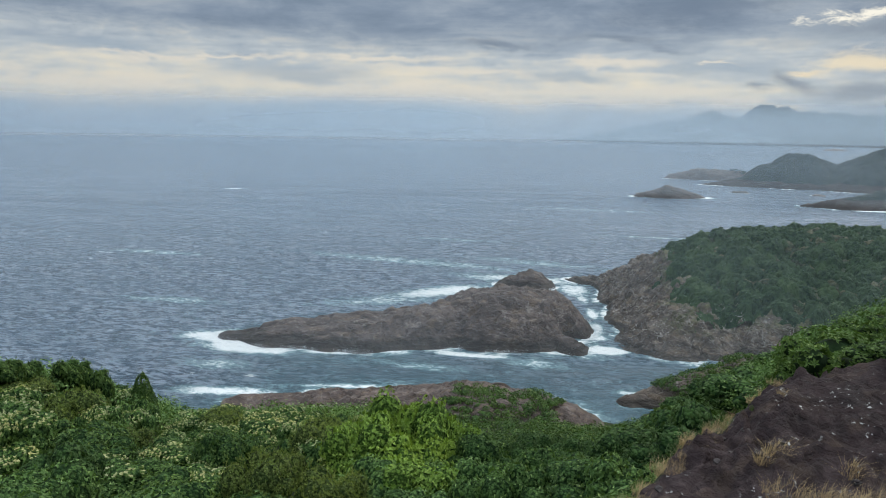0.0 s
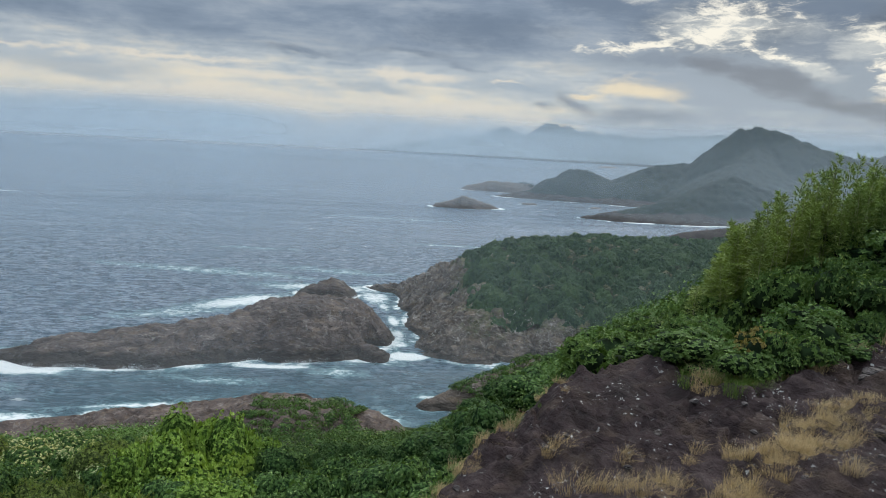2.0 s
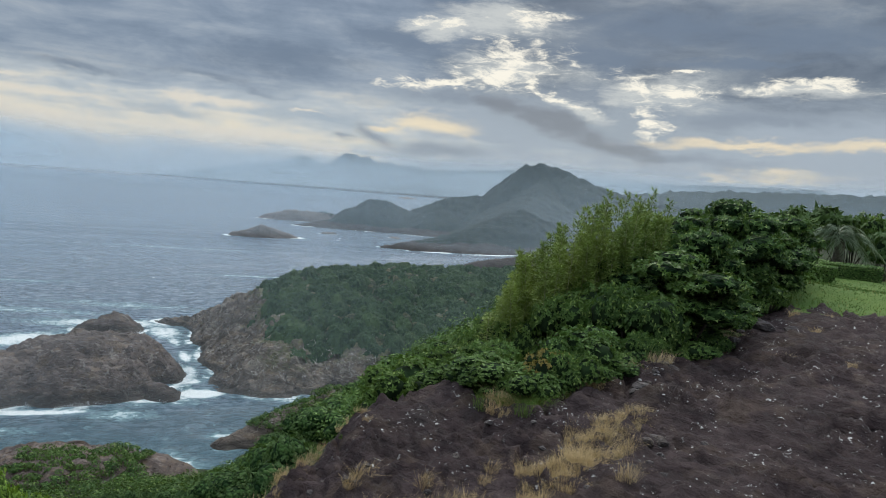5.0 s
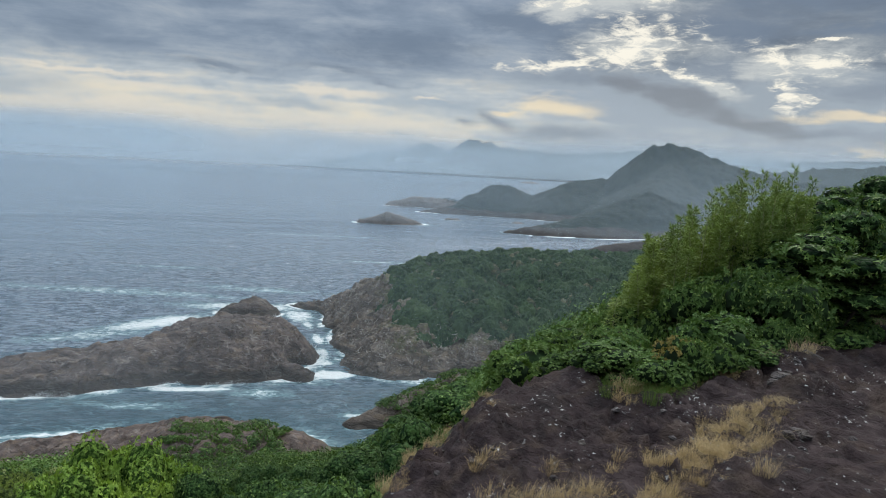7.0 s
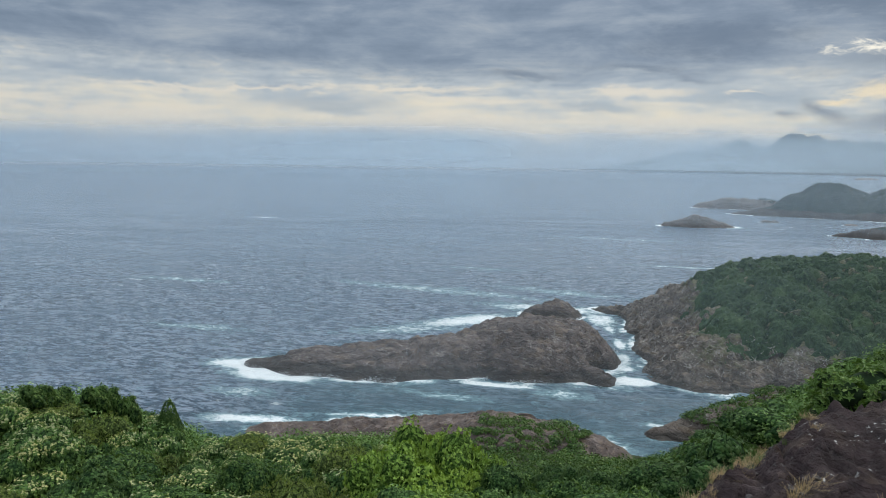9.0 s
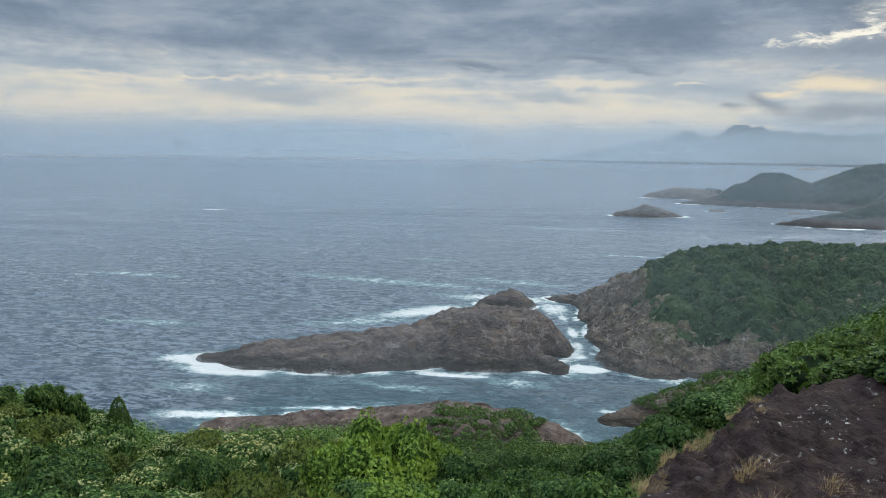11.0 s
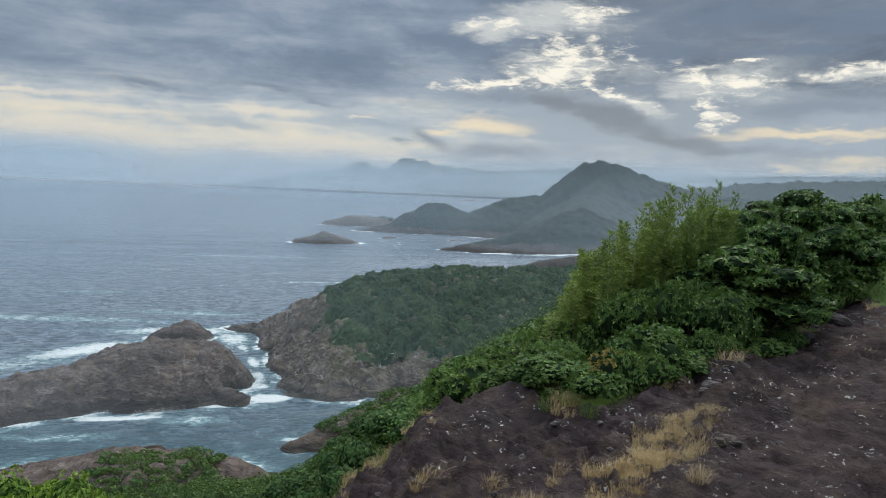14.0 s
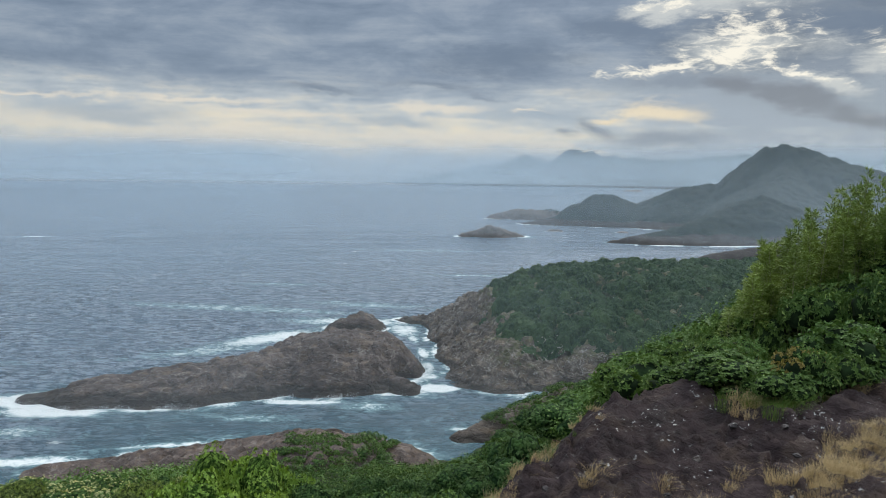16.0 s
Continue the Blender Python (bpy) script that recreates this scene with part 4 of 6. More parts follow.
def shrub(seed, leaf, label, name="shrub", radius=1.5, height=2.0, lobes=9, twigs=330, count=6, length=0.19, width=0.075, flowers=0, droop=0.15, group="", opens=(58, 96), inner=None, flat=0.78, skirt=0.72, plain=None):
    g = np.random.default_rng(seed)
    thing = tagged(new(name), label, "shrub" if name == "shrub" else "tree", group)
    p, d, c, lobe_r, lobe = lobed_points(g, radius, height, lobes, twigs, flat, skirt)
    plain = name != "shrub" if plain is None else plain
    axis = unit(d + np.array([0, 0, 0.30]) + g.normal(0, 0.42, d.shape))
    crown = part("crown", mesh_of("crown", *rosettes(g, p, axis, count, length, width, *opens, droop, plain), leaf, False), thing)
    # leaves turn paler towards the crown's top, by a random share for each lobe
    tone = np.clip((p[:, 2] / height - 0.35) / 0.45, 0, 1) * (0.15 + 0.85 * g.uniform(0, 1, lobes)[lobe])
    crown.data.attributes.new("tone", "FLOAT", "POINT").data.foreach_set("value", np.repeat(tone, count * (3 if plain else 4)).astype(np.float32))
    # added solid cores block light; their dark tone is the crown's inner shade
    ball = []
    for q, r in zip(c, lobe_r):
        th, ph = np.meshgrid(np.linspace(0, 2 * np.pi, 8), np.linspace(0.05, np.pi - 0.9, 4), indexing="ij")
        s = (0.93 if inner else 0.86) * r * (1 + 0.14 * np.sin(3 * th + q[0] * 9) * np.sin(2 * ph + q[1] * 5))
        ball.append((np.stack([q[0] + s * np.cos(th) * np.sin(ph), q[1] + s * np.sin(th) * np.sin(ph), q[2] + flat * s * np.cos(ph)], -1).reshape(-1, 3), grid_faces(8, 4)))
    part("inner_foliage", mesh_of("inner_foliage", *join(ball), inner or CORE_SHADE), thing, "solid leafy core with the shade between leaves in its colour")
    limbs = [tube([(0, 0, -0.5), (0.04, 0.02, height * 0.15), (0.0, 0.05, height * 0.35)], [0.085, 0.07, 0.05])]
    for q in c[:7]:
        limbs.append(tube([(0, 0, height * 0.1), q * 0.5 + np.array([0, 0, -0.05 * height]), q], [0.045, 0.03, 0.012], 5))
    part("trunk", mesh_of("trunk", *join(limbs), BARK), thing)
    if flowers:
        top = np.argsort(-p[:, 2])[: flowers * 2]
        pick = g.permutation(top)[:flowers]
        base = p[pick] + np.array([0, 0, 0.08])
        part("blossom", mesh_of("blossom", *rosettes(g, base, unit(axis[pick] + np.array([0, 0, 1.0])), 5, 0.13, 0.08, 60, 90, 0.0), FLOWER, False), thing, "cream flower heads")
    return thing


def scatter(box, spacing, seed):
    g = np.random.default_rng(seed)
    x0, x1, y0, y1 = box
    x, y = np.meshgrid(np.arange(x0, x1, spacing), np.arange(y0, y1, spacing * 0.87), indexing="ij")
    x = x + (np.arange(x.shape[1])[None] % 2) * spacing * 0.5 + g.uniform(-0.32, 0.32, x.shape) * spacing
    y = y + g.uniform(-0.32, 0.32, y.shape) * spacing
    return x.ravel(), y.ravel()


def bearing(x, y):
    return np.degrees(np.arctan2(x, y))


def stand(kinds, spots):
    """Sets the first of each kind at its first spot and copies for the others; spots: (kind, x, y, z, turn, width scale, height scale)."""
    used = set()
    for kind, x, y, z, turn, sw, sh in spots:
        thing = kinds[kind]
        m = pose(x, y, z, 0, 0, turn) @ Matrix.Diagonal((sw, sw, sh, 1))
        if kind in used:
            copy_thing(thing, m @ Matrix.Diagonal((1 / thing.scale.x, 1 / thing.scale.y, 1 / thing.scale.z, 1)))
        else:
            thing.matrix_basis = m
            used.add(kind)
    for i, thing in enumerate(kinds):
        if i not in used:
            for o in (*thing.children_recursive, thing):
                bpy.data.objects.remove(o)


# the thicket beside the outcrop
TOP_A = [12, 14, 17, 21, 23.4, 25.7, 28.9, 33, 35.0, 36.5, 39, 42, 43.2, 44.5]
TOP_E = [-17.0, -15.2, -12.4, -10.2, -8.3, -7.2, -5.4, -2.0, 0.1, 0.7, 1.3, 0.9, -1.2, -4.0]


def build_thicket():
    dark = "dark glossy-leaved evergreen shrub at the rock slope's edge"
    kinds = [shrub(101 + i, LEAF_THICKET, dark, radius=1.35, height=1.9, twigs=620, count=6, length=0.125, width=0.055, group="thicket by the rock slope", lobes=13 + i) for i in range(3)]
    kinds.append(shrub(108, LEAF_CREEPER, "vine-covered green shrub beside the rock slope", radius=1.35, height=1.8, twigs=700, count=5, length=0.095, width=0.066, group="thicket by the rock slope", lobes=12))
    low_kinds = len(kinds)
    tall_label = "tall dark evergreen shrub with leafy tiers"
    kinds += [shrub(111 + i, LEAF_THICKET, tall_label, radius=1.5, height=4.4, lobes=30 + 3 * i, twigs=1650, count=6, length=0.118, width=0.05, group="thicket by the rock slope",
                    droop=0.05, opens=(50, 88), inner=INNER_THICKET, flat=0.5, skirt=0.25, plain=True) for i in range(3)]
    x, y = scatter((1, 32, 10, 38), 1.9, 3)
    a, d = bearing(x, y), np.hypot(x, y)
    rim = outcrop_edge(a)
    spots = []
    g = np.random.default_rng(5)
    for px, py, pa, pd, pr in zip(x, y, a, d, rim):
        if not (13.5 < pa < 42.6 and pr + (0.25 if 18.5 < pa < 29 else 0.75) < pd < min(pr + 17, 34)):
            continue
        if pa > 39.5 and pd < 24.5 + (pa - 39.5) * 0.3 and pd < pr + 1.2:
            continue
        z = float(ground_z(px, py))
        tall = 65 + pd * math.tan(radians(np.interp(pa, TOP_A, TOP_E))) - z
        grow = min(1.0, 0.50 + (pd - pr - 0.7) / 6.5)
        tall = max(0.9, min(5.8, tall * (1.08 if pa < 34 else 1.2)) * grow) * g.uniform(0.88, 1.04)
        wide = np.clip(tall * 0.42, 0.75, 1.35) * g.uniform(0.95, 1.2)
        kind = 3 if g.random() < (0.55 if pa < 27 else 0.12) else int(g.integers(0, 3))
        if tall > 2.6:
            spots.append((low_kinds + kind % 3, px, py, z - 0.1, g.uniform(0, 360), wide / 1.25, tall / 4.1))
        else:
            spots.append((kind, px, py, z - 0.1, g.uniform(0, 360), wide / 1.15, tall / 1.95))
    for i in range(34):
        pa = 18.0 + i * 0.72 + g.normal(0, 0.15)
        pd = float(outcrop_edge(pa)) + g.uniform(0.35, 1.1)
        px, py = pd * math.sin(radians(pa)), pd * math.cos(radians(pa))
        tall = g.uniform(0.35, 0.75) if pa < 24.5 else g.uniform(0.6, 1.2)
        spots.append((3 if pa < 27 or g.random() < 0.3 else int(g.integers(0, 3)), px, py, float(ground_z(px, py)) - 0.12, g.uniform(0, 360), g.uniform(0.35, 0.6), tall / 1.95))
    stand(kinds, spots)


build_thicket()


# bamboo standing above the thicket
BAM_A = [22.3, 24.2, 26.2, 28.2, 30.1, 32.3, 33.8, 35]
BAM_E = [-7.7, -4.6, -2.8, -1.7, -0.6, -0.3, 0.0, -1.2]


def bamboo(seed, height, twigs, label, leaf=None):
    g = np.random.default_rng(seed)
    thing = tagged(new("bamboo"), label, "bamboo", "bamboo by the thicket")
    z = np.linspace(-0.3, height, 12)
    lean = np.stack([0.035 * np.maximum(z, 0) ** 1.7 / max(height, 1) ** 0.4, 0.02 * np.sin(z), z], 1)
    zz = height * (0.28 + 0.72 * g.uniform(0, 1, twigs) ** 0.8)
    root = np.stack([np.interp(zz, z, lean[:, 0]), np.interp(zz, z, lean[:, 1]), zz], 1)
    reach = g.uniform(0.06, 0.42, twigs) * np.clip(1.2 - zz / height, 0.22, 1.0)
    th = g.uniform(0, 6.28, twigs)
    out = np.stack([np.cos(th), np.sin(th), 0.9 + 0 * th], 1)
    tip = root + out * reach[:, None]
    axis = unit(out + g.normal(0, 0.2, out.shape))
    part("foliage", mesh_of("foliage", *rosettes(g, tip, axis, 5, 0.15, 0.022, 8, 55, 0.16, True), leaf or LEAF_BAMBOO, False), thing)
    sticks = [tube([a, (a + b) / 2 + np.array([0, 0, 0.02]), b], [0.004, 0.003, 0.002], 3) for a, b in zip(root[::5], tip[::5])]
    part("culm", mesh_of("culm", *join([tube(lean, np.linspace(0.024, 0.005, 12), 6)] + sticks), BARK_BAMBOO), thing)
    return thing


BARK_BAMBOO = soil_material("bamboo_culm", (0.19, 0.20, 0.09), (0.34, 0.34, 0.18), 0.2)


def build_bamboo():
    label = "tall slender yellow-green bamboo standing above the shrubs"
    kinds = [bamboo(201 + i, 4.0, 200, label) for i in range(3)] + [bamboo(207, 4.0, 90, "bamboo stem with a thin feathery tip")]
    kinds.append(bamboo(209, 4.0, 120, "bamboo with straw-brown withered leaves", LEAF_DRY))
    g = np.random.default_rng(11)
    spots = []
    clumps = np.linspace(21.8, 34.0, 24) + g.normal(0, 0.15, 24)
    lift = g.uniform(-2.0, 0.5, 24)
    for i in range(150):
        a = clumps[i % 24] + g.normal(0, 0.32)
        d = np.interp(a, [22, 26, 34], [20.5, 21.5, 23.5]) + g.uniform(-1.8, 2.4)
        x, y = d * math.sin(radians(a)), d * math.cos(radians(a))
        z = float(ground_z(x, y))
        tall = 65 + d * math.tan(radians(np.interp(a, BAM_A, BAM_E) + lift[i % 24] + g.uniform(-1.6, 0.5))) - z
        kind = 4 if (32.0 < a and g.random() < 0.22) else int(g.integers(0, 3))
        spots.append((kind, x, y, z - 0.05, g.uniform(0, 360), 1.0, max(1.2, tall) / 4.0))
    for a, e, d in ((27.2, -1.2, 20.5), (28.3, -0.6, 21), (29.2, 0.7, 21), (30.0, 0.1, 21.4), (30.6, 0.65, 21.8), (31.6, 0.5, 22.4), (32.5, 1.1, 23), (33.9, 0.4, 23)):
        x, y = d * math.sin(radians(a)), d * math.cos(radians(a))
        z = float(ground_z(x, y))
        spots.append((3, x, y, z - 0.05, g.uniform(-40, 40), 0.9, (65 + d * math.tan(radians(e)) - z) / 4.0))
    stand(kinds, spots)


build_bamboo()


# the wooded slope between the stand and the shore
def build_slope_trees():
    grp = "low trees on the seaward slope"

    def kind_of(seed, leaf, label, twigs, count, length, width, **more):
        return shrub(seed, leaf, label, "tree", 3.0, 4.0, more.pop("lobes", 16), twigs, count, length, width, group=grp, **more)

    kinds = [
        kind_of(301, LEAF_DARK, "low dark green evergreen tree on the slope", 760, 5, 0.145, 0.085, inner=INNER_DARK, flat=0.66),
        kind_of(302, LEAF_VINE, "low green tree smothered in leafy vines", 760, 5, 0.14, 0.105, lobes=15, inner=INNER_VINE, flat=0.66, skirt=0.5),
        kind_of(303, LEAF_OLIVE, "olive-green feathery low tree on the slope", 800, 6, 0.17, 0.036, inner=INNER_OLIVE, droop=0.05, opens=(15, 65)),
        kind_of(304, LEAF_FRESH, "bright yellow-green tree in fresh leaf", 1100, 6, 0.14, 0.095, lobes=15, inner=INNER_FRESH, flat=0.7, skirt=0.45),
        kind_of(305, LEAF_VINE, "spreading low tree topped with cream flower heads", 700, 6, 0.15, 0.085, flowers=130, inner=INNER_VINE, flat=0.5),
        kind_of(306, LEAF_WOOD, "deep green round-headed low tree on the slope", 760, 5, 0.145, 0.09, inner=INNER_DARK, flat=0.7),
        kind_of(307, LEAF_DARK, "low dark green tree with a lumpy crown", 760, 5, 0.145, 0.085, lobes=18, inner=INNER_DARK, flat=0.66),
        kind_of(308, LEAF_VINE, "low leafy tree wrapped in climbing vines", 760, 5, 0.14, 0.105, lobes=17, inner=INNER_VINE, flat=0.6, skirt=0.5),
    ]
    g = np.random.default_rng(17)
    spots = []
    for a, d, e, wide in ((-15.4, 64, -19.9, 4.4), (-18.4, 63, -20.4, 4.2), (-12.9, 66, -20.6, 3.8), (-16.9, 57, -22.4, 4.0), (-13.9, 58, -22.6, 3.6), (-20.2, 58, -22.9, 3.4),
                          (-15.3, 51, -24.6, 3.6), (-18.4, 51, -24.8, 3.4), (-12.2, 53, -24.8, 3.0), (-16.6, 45, -27.2, 3.2), (-13.7, 46, -27.2, 3.0)):
        x, y = d * math.sin(radians(a)), d * math.cos(radians(a))
        z = float(ground_z(x, y))
        spots.append((3 if d > 56 or g.random() < 0.5 else int(g.choice([1, 7])), x, y, z - 0.1, g.uniform(0, 360), wide / 3.0, (65 + d * math.tan(radians(e)) - z) / 3.7))
    first = len(spots)
    x, y = scatter((-92, 24, 12, 108), 5.2, 19)
    order = np.argsort(np.hypot(x, y))
    for px, py in zip(x[order], y[order]):
        a, d = float(bearing(px, py)), math.hypot(px, py)
        if not (-63 < a < 13 and 27 < d < 104) or (a > 1 and d < outcrop_edge(a) + 5):
            continue
        if min(math.hypot(px - q[1], py - q[2]) for q in spots[:first]) < 3.0:
            continue
        z = float(ground_z(px, py))
        patch = float(fbm(np.array(px), np.array(py), 22, 2, 70))
        flowery = a < -19 and d > 56
        if patch > 0.16 and a < -21 and not (flowery and a < -24 and g.random() < 0.7):
            kind = 2
        elif patch < -0.22:
            kind = 0 if g.random() < 0.5 else 6
        else:
            kind = 4 if flowery and g.random() < 0.85 else int(g.choice([1, 7, 5]))
        if a > -9 and g.random() < 0.6:
            kind = int(g.choice([0, 5, 6]))
        tall = min(g.uniform(2.6, 7.2), 65 + d * math.tan(radians(brow(a) - 0.1 - 1.3 * g.random() ** 2)) - z)
        if -21 < a < -11.5 and d < 62:
            tall = min(tall, g.uniform(2.0, 3.4))
        if tall < 0.9 or z + tall < 65 - d * math.tan(radians(31)):
            continue
        wide = min(g.uniform(2.5, 3.9), 1.3 + tall * 0.6)
        spots.append((kind, px, py, z - 0.2, g.uniform(0, 360), wide / 3.0, tall / 4.0))
    stand(kinds, spots[:298])


build_slope_trees()


def build_rim_shrubs():
    """Low bushes just below the outcrop's lower rim."""
    grp = "bushes under the rock's rim"
    kinds = [shrub(321, LEAF_THICKET, "low dark green bush below the rock's rim", radius=1.5, height=1.6, twigs=520, count=6, length=0.12, width=0.055, group=grp),
             shrub(322, LEAF_CREEPER, "low leafy green bush below the rock's rim", radius=1.5, height=1.6, twigs=600, count=5, length=0.105, width=0.07, group=grp)]
    g = np.random.default_rng(29)
    x, y = scatter((-2, 14, 10, 34), 2.1, 31)
    spots = []
    for px, py in zip(x, y):
        a, d = float(bearing(px, py)), math.hypot(px, py)
        if not (-3 < a < 20) or not (outcrop_edge(a) + (2.3 if a < 7 else 1.3) < d < 30):
            continue
        z = float(ground_z(px, py))
        tall = min(g.uniform(1.2, 2.2), 65 + d * math.tan(radians(brow(a) - 0.4)) - z)
        if tall > 0.35:
            spots.append((int(g.random() < 0.5), px, py, z - 0.15, g.uniform(0, 360), min(1.1, 0.45 + tall * 0.35), tall / 1.65))
    stand(kinds, spots)


build_rim_shrubs()


def build_lone_trees():
    tree = shrub(401, LEAF_DARK, "small dark round-headed tree on the slope's brow", "small_tree", 1.7, 3.6, 14, 900, 6, 0.18, 0.10, group="trees on the brow", inner=INNER_DARK)
    cone = tagged(new("small_tree"), "small dark pointed tree on the slope's brow", "tree", "trees on the brow")
    g = np.random.default_rng(402)
    u, th = 1 - np.sqrt(g.uniform(0, 1, 900)), g.uniform(0, 6.28, 900)
    reach = 1.25 * (1 - u) ** 0.7 * g.uniform(0.8, 1.05, 900) + 0.05
    tips = np.stack([reach * np.cos(th), reach * np.sin(th), 0.9 + 2.6 * u], 1)
    axis = unit(np.stack([np.cos(th), np.sin(th), 0.7 + 0 * th], 1) + g.normal(0, 0.2, (900, 3)))
    part("crown", mesh_of("crown", *rosettes(g, tips, axis, 6, 0.17, 0.09), LEAF_DARK, False), cone)
    part("trunk", mesh_of("trunk", *tube([(0, 0, -0.5), (0.02, 0, 1.2), (0, 0.02, 3.2)], [0.1, 0.08, 0.02]), BARK), cone)
    spots = []
    for kind, a, d, e in ((0, -41.1, 92, -15.8), (0, -40.3, 94, -16.0), (0, -39.1, 93, -16.7), (1, -36.1, 98, -17.45), (0, -43.6, 90, -15.7), (0, -44.8, 88, -15.4)):
        x, y = d * math.sin(radians(a)), d * math.cos(radians(a))
        z = float(ground_z(x, y))
        spots.append((kind, x, y, z - 0.2, a * 7, 1.05 if kind == 0 else 1.5, (65.2 + d * math.tan(radians(e)) - z) / (3.3 if kind == 0 else 3.7)))
    stand([tree, cone], spots)


build_lone_trees()


def under_brow(x, y, z, size):
    """How much each crown must sink to stay under the slope's brow."""
    top = 65 + np.hypot(x, y) * np.tan(np.radians(brow(bearing(x, y))))
    return z - np.maximum(0, z + size * 1.15 - top)


def woods(name, x, y, z, leaf, label, size, quads, quad, seed, flat=0.8, lift=0.5, category="woods"):
    """A wood as one mass: uneven crowns, each of many small leaf sprays."""
    g = np.random.default_rng(seed)
    n = len(x)
    r = size * g.uniform(0.5, 1.35, n)
    d = unit(g.normal(0, 1, (n, quads, 3)) + np.array([0, 0, 0.5]))
    d[..., 2] = np.abs(d[..., 2]) * 1.0 - 0.12
    bumps = 1 + 0.22 * np.sin(d[..., :1] * 5 + g.uniform(0, 6, (n, 1, 1))) * np.cos(d[..., 1:2] * 5 + g.uniform(0, 6, (n, 1, 1)))
    p = np.stack([x, y, z + r * lift], 1)[:, None] + d * bumps * (r[:, None, None] * g.uniform(0.75, 1.05, (n, quads, 1))) * np.array([1, 1, flat])
    p, d = p.reshape(-1, 3), d.reshape(-1, 3)
    axis = unit(d + np.array([0, 0, 0.12]) + g.normal(0, 0.2, d.shape))
    t, s = frame_of(axis)
    phi = g.uniform(0, 6.28, (len(p), 1))
    way = unit(t * np.cos(phi) + s * np.sin(phi) - axis * 0.2)
    k = quad * g.uniform(0.7, 1.35, len(p))
    v, f = leaf_sheet(p - way * k[:, None] * 0.5, way, axis, k, k * 0.85, True)
    ob = new(name, mesh_of(name, v, f, leaf, False))
    tone = np.repeat(g.uniform(0, 1, n) ** 2, quads * 3)
    ob.data.attributes.new("tone", "FLOAT", "POINT").data.foreach_set("value", tone.astype(np.float32))
    return tagged(ob, label, category, kind="stuff")


def sprays(name, x, y, z, leaf, label, size, seed):
    """Loose leaf sprays that lie over a canopy."""
    g = np.random.default_rng(seed)
    axis = unit(g.normal(0, 0.45, (len(x), 3)) + np.array([0, 0, 1.0]))
    t, s = frame_of(axis)
    phi = g.uniform(0, 6.28, (len(x), 1))
    way = unit(t * np.cos(phi) + s * np.sin(phi))
    k = size * g.uniform(0.6, 1.3, len(x))
    v, f = leaf_sheet(np.stack([x, y, z], 1) - way * k[:, None] * 0.5, way, axis, k, k * 0.8)
    return tagged(new(name, mesh_of(name, v, f, leaf, False)), label, "woods", kind="stuff")


def canopy_material():
    m, k = material("canopy_leaves")
    p = k.add("ShaderNodeNewGeometry").outputs["Position"]
    tone = k.add("ShaderNodeAttribute", attribute_name="tone").outputs["Fac"]
    n = k.noise(p, 1.1, 5.0, 0.7)
    col = k.mix(k.span(n, 0.35, 0.65), (0.013, 0.031, 0.017), (0.042, 0.075, 0.034))
    col = k.mix(k.math("MULTIPLY", tone, 0.6), col, (0.060, 0.096, 0.036))
    finish(k, col, 0.85, k.bump(n, 1.0, 0.6), 0.15)
    return m


CANOPY = canopy_material()
LEAF_CAPE = leaf_material("headland_leaf", (0.022, 0.048, 0.023), (0.050, 0.088, 0.038), None, 0.65, patch=0.3)


